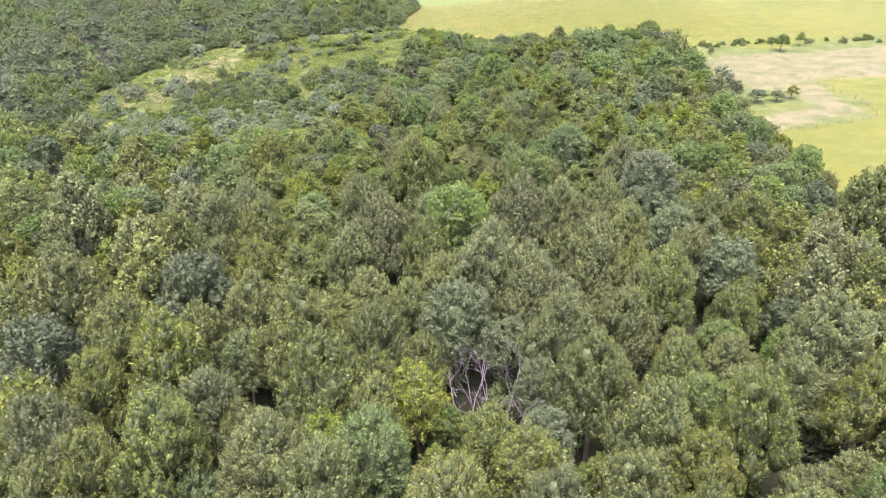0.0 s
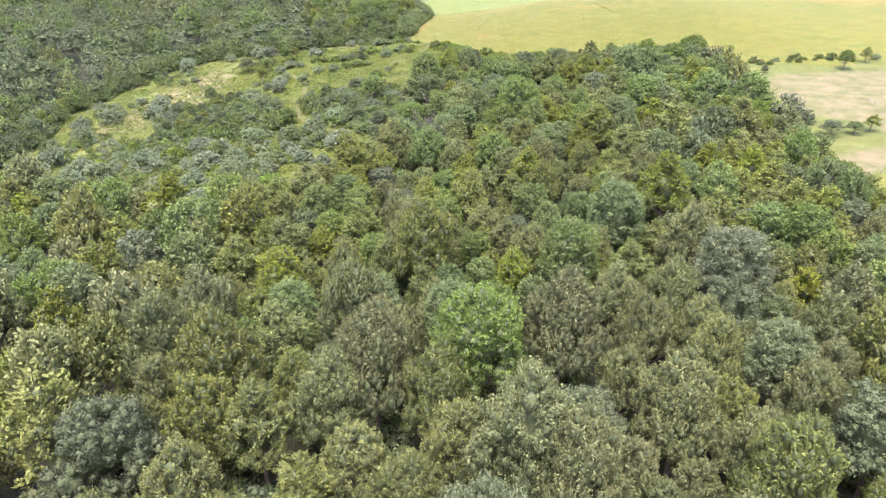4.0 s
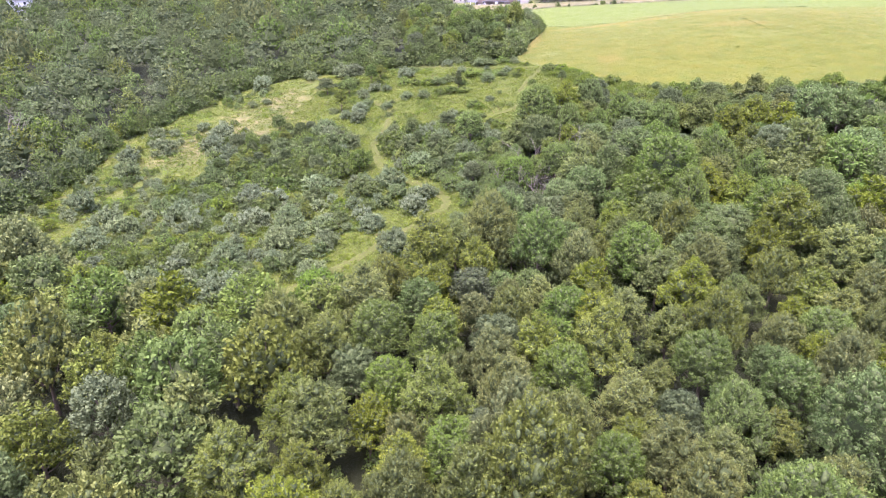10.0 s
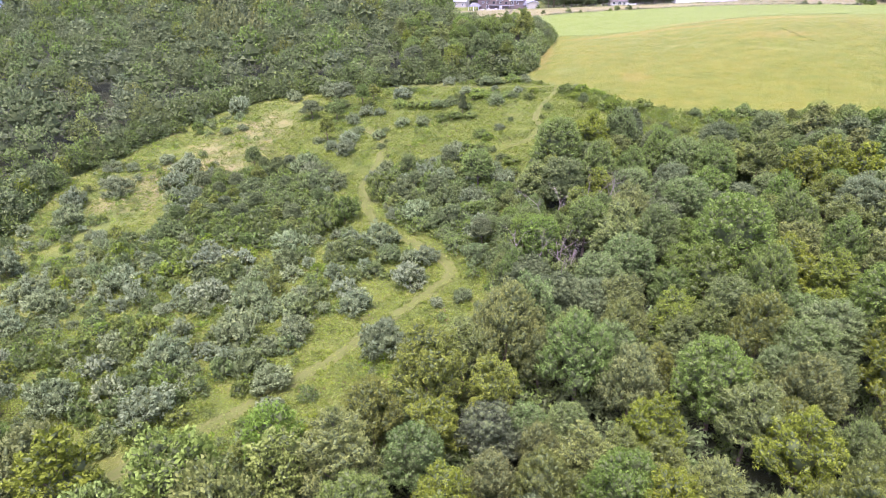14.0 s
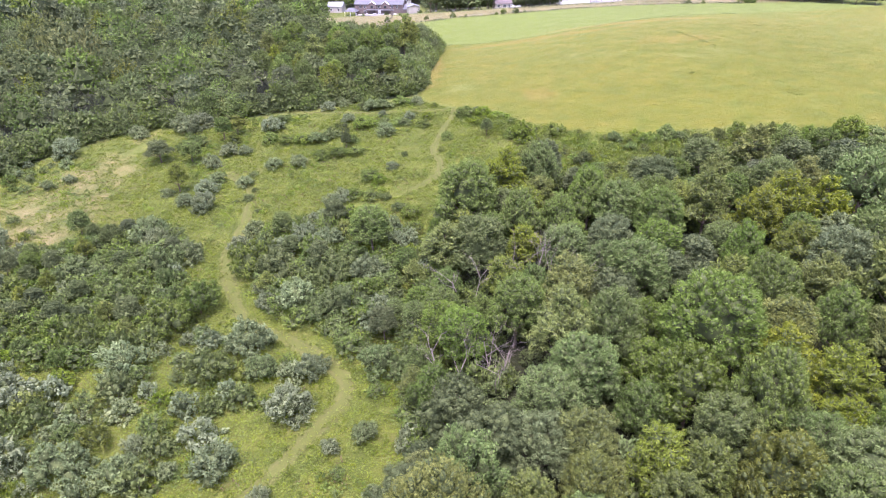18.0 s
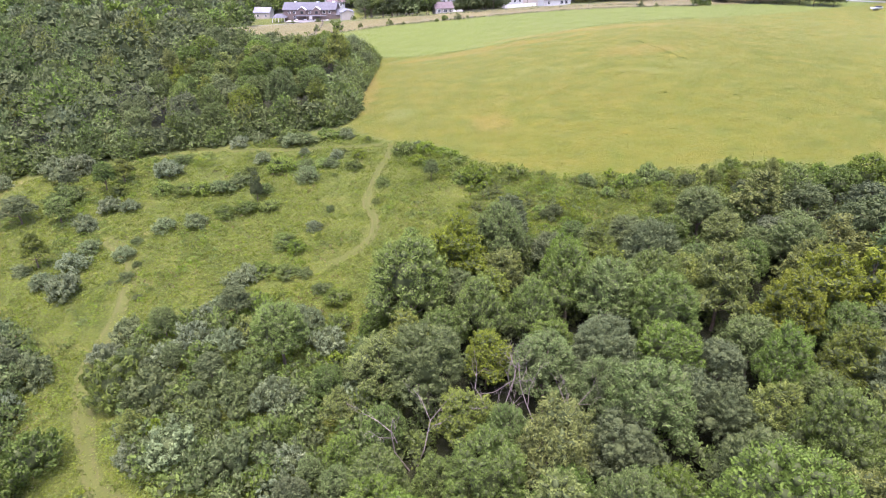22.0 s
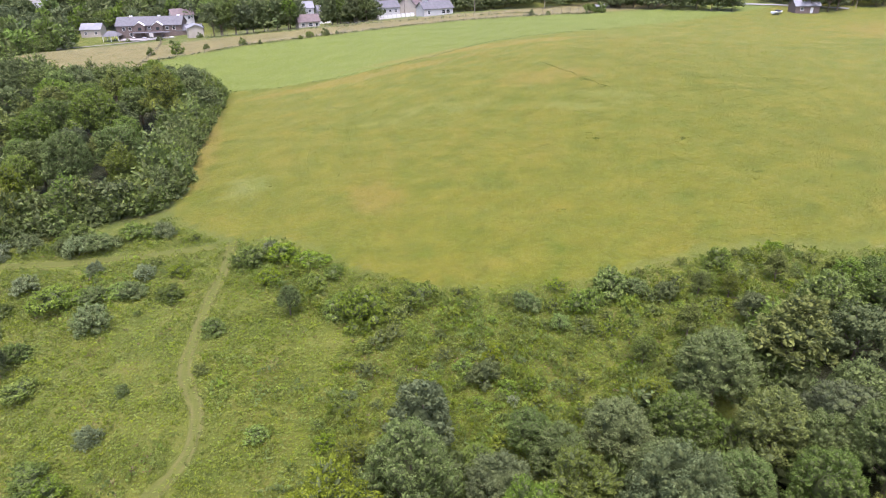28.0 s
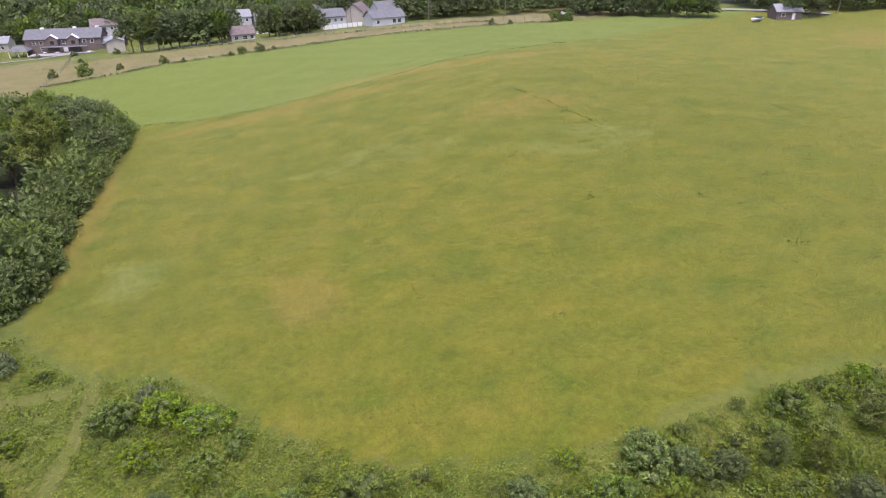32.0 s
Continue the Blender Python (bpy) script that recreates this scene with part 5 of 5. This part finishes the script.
def glass_material():
    m, n, l, b = nodes_of("window_glass", 0.06)
    b.inputs["Base Color"].default_value = (0.03, 0.035, 0.04, 1)
    b.inputs["Specular IOR Level"].default_value = 0.6
    return m


M_GLASS = glass_material()
BOX_V = np.array([(x, y, z) for z in (-0.5, 0.5) for y in (-0.5, 0.5) for x in (-0.5, 0.5)])
BOX_F = np.array([(0, 2, 3, 1), (4, 5, 7, 6), (0, 1, 5, 4), (2, 6, 7, 3), (0, 4, 6, 2), (1, 3, 7, 5)])


def box(cx, cy, cz, w, d, h):
    return BOX_V * np.array([w, d, h]) + np.array([cx, cy, cz]), BOX_F


def gable_block(w, d, h, rise, along_x=True):
    """House walls with gable ends, from 0 up; the ridge runs along x, or along y."""
    x, y = w / 2, d / 2
    v = [(-x, -y, -0.6), (x, -y, -0.6), (x, y, -0.6), (-x, y, -0.6), (-x, -y, h), (x, -y, h), (x, y, h), (-x, y, h)]
    v += [(-x, 0, h + rise), (x, 0, h + rise)] if along_x else [(0, -y, h + rise), (0, y, h + rise)]
    bm = bmesh.new()
    b = [bm.verts.new(p) for p in v]
    sides = [(0, 1, 5, 4), (2, 3, 7, 6), (1, 2, 6, 9, 5), (3, 0, 4, 8, 7), (4, 5, 9, 8), (6, 7, 8, 9)] if along_x else \
        [(1, 2, 6, 5), (3, 0, 4, 7), (0, 1, 5, 8, 4), (2, 3, 7, 9, 6), (5, 6, 9, 8), (7, 4, 8, 9)]
    for f in sides + [(3, 2, 1, 0)]:
        bm.faces.new([b[i] for i in f])
    return bm


def bm_mesh(name, bm, mat):
    me = bpy.data.meshes.new(name)
    bmesh.ops.recalc_face_normals(bm, faces=bm.faces)
    bm.to_mesh(me)
    bm.free()
    me.materials.append(mat)
    return me


def roof_slab(w, d, h, rise, along_x=True, over=0.4, thick=0.18):
    """Two roof slopes with eaves and thickness."""
    span, run = (d, w) if along_x else (w, d)
    half, slope = span / 2 + over, rise / (span / 2)
    low, top = h - over * slope + 0.03, h + rise + 0.03
    prof = [(-half, low), (0, top), (half, low), (half, low + thick), (0, top + thick), (-half, low + thick)]
    bm = bmesh.new()
    rings = []
    for e in (-run / 2 - over, run / 2 + over):
        rings.append([bm.verts.new((e, a, z) if along_x else (a, e, z)) for a, z in prof])
    for i in range(6):
        j = (i + 1) % 6
        bm.faces.new((rings[0][i], rings[0][j], rings[1][j], rings[1][i]))
    for r in rings:
        bm.faces.new((r[0], r[1], r[4], r[5]))
        bm.faces.new((r[1], r[2], r[3], r[4]))
    return bm


def shift(ob, x, y, z, turn=0):
    ob.matrix_basis = pose(x, y, z, 0, 0, turn)
    return ob


def window_part(parent, x, y, z, w, h, name="window"):
    """A window in the front wall: a frame proud of the wall, a pane in it."""
    v, f = gather([box(x - w / 2, y - 0.03, z, 0.09, 0.1, h + 0.18), box(x + w / 2, y - 0.03, z, 0.09, 0.1, h + 0.18),
                   box(x, y - 0.03, z + h / 2, w - 0.09, 0.1, 0.09), box(x, y - 0.03, z - h / 2, w - 0.09, 0.1, 0.09), box(x, y - 0.03, z, w - 0.09, 0.06, 0.05)])
    win = part(name, mesh_of("window_frame", v, f, M_TRIM), parent)
    part("pane", mesh_of("pane", *pane_of(x, y - 0.01, z, w - 0.1, h - 0.1), M_GLASS), win)


def pane_of(x, y, z, w, h):
    v, f = box(x, y, z, w, 0.03, h)
    return v, [f]


def house(name, label, x, y, turn, w, d, h, rise, wall_mat, roof_mat, along_x=True, windows=(), doors=(), chimney=None, lift=0.0):
    ob = new(name)
    ob.matrix_basis = pose(x, y, float(ground_z(x, y)) + lift, 0, 0, turn)
    part("wall", bm_mesh("wall", gable_block(w, d, h, rise, along_x), wall_mat), ob)
    part("roof", bm_mesh("roof", roof_slab(w, d, h, rise, along_x), roof_mat), ob)
    for wx, wz, ww, wh in windows:
        window_part(ob, wx, -d / 2, wz, ww, wh)
    for dx, dw, dh in doors:
        v, f = box(dx, -d / 2 - 0.03, dh / 2, dw, 0.08, dh)
        part("door", mesh_of("door", v, [f], M_TRIM), ob)
    if chimney:
        v, f = box(chimney, 0.6, h + rise + 0.3, 0.8, 0.8, 1.6)
        part("chimney", mesh_of("chimney", v, [f], M_BRICK), ob)
    return tagged(ob, label, "house")


# the long brick lodge
lodge = house("brick_lodge", "long two-storey brick lodge with a dark grey shingle roof", -51, 569, -9, 30, 11, 5.6, 3.3, M_BRICK, M_SLATE,
              windows=[(-11.5, 4.1, 1.3, 1.4), (-8.6, 4.1, 1.3, 1.4), (-3.9, 4.2, 1.6, 1.5), (0.2, 4.2, 1.3, 1.4), (4.4, 4.2, 1.6, 1.5), (8.4, 4.2, 1.3, 1.4), (-8.6, 1.5, 1.3, 1.5), (11.5, 4.2, 1.3, 1.4)],
              doors=[(-3.0, 1.8, 2.2), (0.5, 1.8, 2.2), (4.0, 1.8, 2.2)])
for gx in (-3.9, 4.4):
    bay = part("gable", bm_mesh("gable", gable_block(4.4, 1.6, 5.7, 1.5, False), M_BRICK), lodge)
    shift(bay, gx, -6.1, 0)
    part("gable_roof", bm_mesh("gable_roof", roof_slab(4.4, 1.6, 5.7, 1.5, False, 0.3), M_TRIM), bay)
    v, f = box(0, -0.83, 4.2, 1.5, 0.06, 1.4)
    part("pane", mesh_of("pane", v, [f], M_GLASS), bay)
v, f = gather([box(1.6, -8.4, 2.75, 17, 3.0, 0.22)] + [box(px, -9.7, 1.2, 0.2, 0.2, 2.9) for px in (-6.5, -3.2, 0.1, 3.4, 6.7, 9.8)])
part("porch", mesh_of("porch", v, f, M_SLATE), lodge, "shallow grey porch roof on posts")
wing = part("wing", bm_mesh("wing", gable_block(11, 8, 2.9, 2.2, True), M_BRICK), lodge)
shift(wing, 18, -1.2, 0)
part("wing_roof", bm_mesh("wing_roof", roof_slab(11, 8, 2.9, 2.2, True), M_SLATE), wing)
for cx in (-9.0, 4.0, 13.0):
    v, f = gather([box(cx, 0.4, 9.1, 1.3, 1.3, 0.8)])
    part("roof_vent", mesh_of("roof_vent", v, f, M_TRIM), lodge)
v, f = gather([box(1.5, -11.5, 0.06, 26, 6, 0.3)])
patio = new("patio", mesh_of("patio", v, f, M_PATIO))
patio.matrix_basis = pose(-51, 569, float(ground_z(-51, 569)) + 0.1, 0, 0, -9)
tagged(patio, "pale concrete patio along the front of the brick lodge", "patio", "", "structure")
clutter = [(-6, -11, 1.2, M_TRIM), (-1, -12, 1.6, M_HULL), (2, -11.5, 1.0, M_TARP), (5, -12.4, 1.4, M_TRIM), (9, -11.6, 1.1, M_BRICK), (11.5, -12, 1.5, M_TRIM)]
for cx, cy, cs, mat in clutter:
    table = new("patio_table")
    table.matrix_basis = pose(-51, 569, float(ground_z(-51, 569)) + 0.31, 0, 0, -9) @ pose(cx, cy, 0, 0, 0, cs * 40)
    v, f = box(0, 0, 0.72, cs, cs, 0.07)
    part("tabletop", mesh_of("tabletop", v, [f], mat), table)
    for lx in (-0.4, 0.4):
        for ly in (-0.4, 0.4):
            v, f = box(lx * cs, ly * cs, 0.345, 0.07, 0.07, 0.69)
            part("leg", mesh_of("leg", v, [f], M_POST), table)
    tagged(table, "patio table standing on the concrete in front of the lodge", "table", "patio tables")

# pool house with a hipped roof on posts
pavilion = new("open_pavilion")
pavilion.matrix_basis = pose(-68.5, 563.5, float(ground_z(-68.5, 563.5)), 0, 0, -9)
bm = bmesh.new()
base = [bm.verts.new(p) for p in ((-4, -3.2, 2.5), (4, -3.2, 2.5), (4, 3.2, 2.5), (-4, 3.2, 2.5))]
ridge = [bm.verts.new(p) for p in ((-1.6, 0, 4.6), (1.6, 0, 4.6))]
for f in ((base[0], base[1], ridge[1], ridge[0]), (base[2], base[3], ridge[0], ridge[1]), (base[1], base[2], ridge[1]), (base[3], base[0], ridge[0]), (base[3], base[2], base[1], base[0])):
    bm.faces.new(f)
part("roof", bm_mesh("hip_roof", bm, M_SLATE), pavilion)
for px in (-3.5, 0, 3.5):
    for py in (-2.8, 2.8):
        v, f = box(px, py, 1.1, 0.25, 0.25, 2.9)
        part("post", mesh_of("post", v, [f], M_TRIM), pavilion)
tagged(pavilion, "open pavilion with a dark grey hipped roof beside the lodge", "pavilion")

house("tan_house", "small tan house with a pale grey gabled roof", -81, 588, -10, 9.5, 8, 3.6, 2.4, M_TAN, M_LIGHT_ROOF, windows=[(-2.4, 1.8, 1.2, 1.2), (2.4, 1.8, 1.2, 1.2)])
house("metal_shed", "tall beige metal shed with a grey roof", -30, 545, 10, 6.6, 8, 4.6, 1.3, M_TAN, M_LIGHT_ROOF, along_x=False)
house("cream_house", "cream house with a brown shingle roof behind the lodge", -40, 604, 15, 11, 9, 5.2, 2.8, M_WHITE, M_BROWN, windows=[(-3, 3.8, 1.2, 1.3), (0, 3.8, 1.2, 1.3), (3, 3.8, 1.2, 1.3)])
house("brown_roofed_house", "low house with a brown roof and white skylights", 17.5, 497, 8, 8.5, 7, 2.6, 2.3, M_TAN, M_BROWN, windows=[(-2.5, 1.4, 1.4, 1.3), (0.5, 1.4, 1.8, 1.3), (3, 1.4, 1.2, 1.3)])
house("white_house", "white two-storey house among garden trees", 21, 566, 5, 10, 8, 5.2, 2.6, M_WHITE, M_LIGHT_ROOF, windows=[(-3, 3.8, 1.2, 1.3), (0, 3.8, 1.2, 1.3), (3, 3.8, 1.2, 1.3)], lift=2)
house("white_cottage", "white cottage with a grey roof and a white fence", 32, 562, 5, 9, 8, 3.4, 2.2, M_WHITE, M_SLATE, windows=[(-2, 1.8, 1.2, 1.2), (2, 1.8, 1.2, 1.2)], lift=2)
house("white_gabled_house", "white gabled house with a grey roof behind a white fence", 54, 513, 8, 8.6, 8, 4.6, 2.4, M_WHITE, M_SLATE, windows=[(-2.5, 3.2, 1.1, 1.2), (0, 3.2, 1.1, 1.2), (2.5, 3.2, 1.1, 1.2)], lift=0.6)
house("grey_house", "pale house with a steep grey roof behind the others", 50, 527, -80, 9, 8, 4.8, 2.6, M_WHITE, M_BROWN, lift=2.6)
house("gable_end_house", "cream house with its gable end towards the field", 66, 520, 60, 10, 9, 4.2, 3.6, M_TAN, M_BROWN, windows=[(0, 2, 1.2, 1.2)], chimney=2.0, lift=1.0)
house("long_white_house", "long low white house with a dark grey roof", 70, 492, 12, 13.5, 7.5, 3.0, 2.3, M_WHITE, M_SLATE, windows=[(-4.5, 1.6, 1.2, 1.2), (2.2, 1.6, 1.6, 1.5), (4.4, 1.6, 1.6, 1.5)], lift=0.0)
house("upper_white_house", "white house with a grey roof behind the long house", 73, 505, 12, 8, 7, 5.2, 2.4, M_WHITE, M_SLATE, windows=[(-2, 4, 1.1, 1.2), (2, 4, 1.1, 1.2)], lift=0.5)
house("brick_cabin", "low brick cabin with a pale grey roof under a tree", 194, 424, -20, 8.5, 7, 2.6, 2.0, M_BRICK, M_LIGHT_ROOF, windows=[(-2, 1.5, 1.2, 1.1)], doors=[(1.5, 1.0, 2.0)])
house("hill_house", "distant white house showing above the woods", -300, 420, 20, 12, 9, 11, 3, M_WHITE, M_SLATE, windows=[(-3, 9, 1.5, 1.5), (3, 9, 1.5, 1.5)])
house("ridge_house", "distant white house high among far trees", -130, 700, 10, 12, 9, 14, 3, M_WHITE, M_LIGHT_ROOF, windows=[(-3, 12, 1.5, 1.5), (3, 12, 1.5, 1.5)])
house("garden_shed", "small open-fronted garden shed by the fence", 128, 458, -10, 3, 2.4, 1.9, 0.6, M_POST, M_LIGHT_ROOF)


def white_fence(x0, y0, x1, y1):
    ob = new("board_fence")
    ob.matrix_basis = pose(x0, y0, 0)
    k = int(math.hypot(x1 - x0, y1 - y0) / 1.8)
    turn = math.atan2(y1 - y0, x1 - x0)
    for i in range(k):
        u = (i + 0.5) / k
        x, y = x0 + (x1 - x0) * u, y0 + (y1 - y0) * u
        v, f = box(0, 0, 0.75, 1.75, 0.06, 1.6)
        b = part("panel", mesh_of("panel", v, [f], M_TRIM), ob)
        b.matrix_basis = pose(x - x0, y - y0, float(ground_z(x, y)) + 0.1, 0, 0, math.degrees(turn))
    tagged(ob, "white board fence behind the gardens", "fence")


white_fence(49, 507, 63, 499)
white_fence(21, 556, 34, 552)


def wire_fence(line, gap, high, label):
    """A fence of posts with three wires."""
    ob = new("wire_fence")
    ob.matrix_basis = pose(*line[0], 0)
    pts = smooth_line(line, gap)
    v, f = gather([tube([(0, 0, -0.3), (0, 0, high * 0.5), (0.01, 0, high)], [0.075, 0.07, 0.06], 6)])
    post = mesh_of("post", v, f, M_POST)
    tops = []
    for p in pts:
        z = float(ground_z(p.x, p.y))
        b = part("post", post, ob)
        b.matrix_basis = pose(p.x - line[0][0], p.y - line[0][1], z, random.uniform(-3, 3), random.uniform(-3, 3), random.uniform(0, 360))
        tops.append((p.x - line[0][0], p.y - line[0][1], z))
    for share in (0.35, 0.65, 0.92):
        v, f = tube([(x, y, z + high * share) for x, y, z in tops], [0.012] * len(tops), 3)
        part("wire", mesh_of("wire", v, [f], M_WIRE), ob)
    tagged(ob, label, "fence")


wire_fence([(-22, 489), (-7, 486), (12, 483), (27, 479), (65, 474), (104, 468), (128, 460)], 3.0, 1.5, "wire fence on grey posts along the back of the straw strip")
wire_fence([(-40, 446), (-6, 459), (27, 460), (65, 461), (104, 457), (122, 453)], 3.6, 1.1, "low wire fence along the edge of the mown strip")
wire_fence([(-41, 440), (-39.5, 452), (-38, 466), (-38, 484), (-40, 500)], 2.4, 1.2, "wire fence running between pasture and straw strip")
wire_fence([(115, 219), (118, 205), (120.5, 190), (119, 180), (114, 174), (100, 169), (84, 165)], 3.0, 1.1, "old fence overgrown with dry grass round the hay meadow")


def utility_pole(x, y, high):
    ob = new("utility_pole")
    ob.matrix_basis = pose(x, y, float(ground_z(x, y)))
    v, f = tube([(0, 0, -0.5), (0, 0, high / 2), (0, 0, high)], [0.17, 0.14, 0.11], 8)
    part("pole", mesh_of("pole", v, [f], M_POST), ob)
    v, f = box(0, 0, high - 0.6, 2.2, 0.12, 0.14)
    part("crossarm", mesh_of("crossarm", v, [f], M_POST), ob)
    for ix in (-0.9, 0, 0.9):
        v, f = tube([(ix, 0, high - 0.53), (ix, 0, high - 0.43), (ix, 0, high - 0.35)], [0.05, 0.07, 0.04], 6)
        part("insulator", mesh_of("insulator", v, [f], M_TRIM), ob)
    tagged(ob, "wooden utility pole with a short crossarm", "pole", "utility poles")


for x, y, high in ((113, 477, 8), (218, 424, 8.5), (85, 484, 7.5), (60, 505, 9)):
    utility_pole(x, y, high)

# boat under cover on its trailer
boat = new("covered_boat")
boat.matrix_basis = pose(180.5, 421.5, float(ground_z(180.5, 421.5)), 0, 0, 15)
bm = bmesh.new()
rings = []
for bx, half, keel in ((-2.8, 0.95, 0.55), (-1.0, 1.05, 0.5), (1.0, 0.95, 0.52), (2.2, 0.55, 0.62), (2.9, 0.06, 0.85)):
    rings.append([bm.verts.new(p) for p in ((bx, -half, 1.25), (bx, -half * 0.75, 0.75), (bx, 0, keel), (bx, half * 0.75, 0.75), (bx, half, 1.25))])
for a, b in zip(rings, rings[1:]):
    for i in range(4):
        bm.faces.new((a[i], a[i + 1], b[i + 1], b[i]))
    bm.faces.new((a[4], a[0], b[0], b[4]))
bm.faces.new(rings[0])
part("hull", bm_mesh("hull", bm, M_HULL), boat)
v, f = gather([box(0.3, 0, 1.45, 1.8, 1.4, 0.45)])
part("cover", mesh_of("cover", v, f, M_TARP), boat, "dark canvas cover")
v, f = gather([box(0.3, 0, 0.42, 5.4, 0.16, 0.12), box(-0.8, 0, 0.35, 0.12, 2.0, 0.12)])
part("trailer", mesh_of("trailer", v, f, M_WIRE), boat)
for wy in (-1.0, 1.0):
    v, f = tube([(-0.8, wy - 0.1, 0.32), (-0.8, wy, 0.32), (-0.8, wy + 0.1, 0.32)], [0.3, 0.33, 0.3], 12)
    part("wheel", mesh_of("wheel", v, [f], M_TARP), boat)
tagged(boat, "white boat with a dark cover parked on a trailer", "boat")


def lane(line, half, name, label, mat):
    pts = np.array([p[:2] for p in smooth_line(line, 2.5)])
    way = unit(np.gradient(pts, axis=0))
    side_of = np.stack([way[:, 1], -way[:, 0]], -1)
    offs = np.linspace(-half, half, 5)
    xy = pts[:, None] + side_of[:, None] * offs[None, :, None]
    z = ground_z(xy[..., 0], xy[..., 1]) + 0.3
    v = np.concatenate([xy, z[..., None]], -1).reshape(-1, 3)
    i = np.arange(len(pts) - 1)[:, None] * 5 + np.arange(4)[None]
    q = np.stack([i, i + 1, i + 6, i + 5], -1).reshape(-1, 4)
    tagged(new(name, mesh_of(name, v, [q], mat, True)), label, "road", "", "structure")


lane([(-110, 540), (-88, 546), (-60, 549), (-47, 556), (-40, 553)], 1.6, "driveway", "pale gravel driveway below the brick lodge", M_ROAD)
lane([(150, 492), (172, 468), (190, 452), (205, 438), (215, 424)], 2.0, "road", "narrow grey road curving past the cabin", M_ROAD)

# trees and bushes of the village and along the fences
for x0, y0, x1, y1, k, low, high in ((-21, 494, 12, 498, 11, 0.95, 1.25), (27, 496, 43, 492, 7, 0.85, 1.1), (138, 468, 172, 436, 12, 0.75, 1.0), (194, 420, 212, 424, 5, 0.8, 1.15), (84, 500, 108, 492, 6, 0.8, 1.1), (38, 575, 60, 540, 6, 0.9, 1.2), (75, 530, 100, 505, 7, 0.9, 1.1), (222, 430, 260, 420, 7, 0.9, 1.1)):
    for i in range(k):
        u = (i + 0.5) / k
        plant(mixed([("maple_tree", 4), ("oak_tree", 4), ("ash_tree", 1)]), x0 + (x1 - x0) * u + rng.normal() * 1.2, y0 + (y1 - y0) * u + rng.normal() * 2.0, rng.uniform(low, high), False, group="village trees")
for x, y, s in ((-39, 460, 0.9), (-30, 457, 1.45), (-20.7, 460.5, 0.7), (-8.3, 462, 0.9), (-2.6, 459.5, 0.55), (11.7, 459.5, 0.55), (15.2, 460.5, 0.95), (20.8, 461, 1.0), (25, 461, 0.5), (100.8, 461, 0.8), (106, 457.5, 0.6), (123, 456, 1.5), (127, 455, 1.5), (-46, 545, 0.9), (-60, 551, 0.8), (-25, 500, 0.8), (-34, 480, 0.6)):
    plant("meadow_shrub", x, y, s, False, tall=1.1, label="rounded dark green bush along the field fence", group="fence bushes")

village = []
for poly, low, high in (([(-13, 492), (13, 493), (16, 545), (-8, 530)], 2.6, 3.6), ([(26, 494), (45, 490), (48, 530), (28, 530)], 1.8, 2.6), ([(80, 496), (112, 482), (150, 470), (150, 500), (84, 545)], 1.9, 2.8),
                        ([(136, 466), (172, 435), (178, 441), (150, 490)], 1.6, 2.3), ([(200, 428), (218, 428), (262, 424), (262, 440), (206, 470)], 1.9, 2.8), ([(-108, 540), (-92, 536), (-98, 600), (-120, 600)], 2.2, 3.2), ([(36, 535), (60, 540), (56, 556), (36, 596), (2, 596), (2, 580), (36, 575)], 1.9, 2.8), ([(-20, 560), (10, 556), (8, 596), (-24, 600)], 2.2, 3.0)):
    xs, ys = [p[0] for p in poly], [p[1] for p in poly]
    for _ in range(700):
        x, y, r = rng.uniform(min(xs), max(xs)), rng.uniform(min(ys), max(ys)), rng.uniform(low, high)
        if inside(poly, x, y) and taken.free(x, y, r):
            taken.add(x, y, r)
            village.append((x, y, r / 2.5, rng.uniform(0, 6.28), rng.uniform(0, 1)))
for k, (style, mat) in enumerate((("round", M_DARK), ("oak", M_DARK))):
    stuff("village_trees", far_templates(style, 40, 8, 0.28, 1.9), village[k::2], mat, "leafy trees in clumps among the houses beyond the field", "trees")
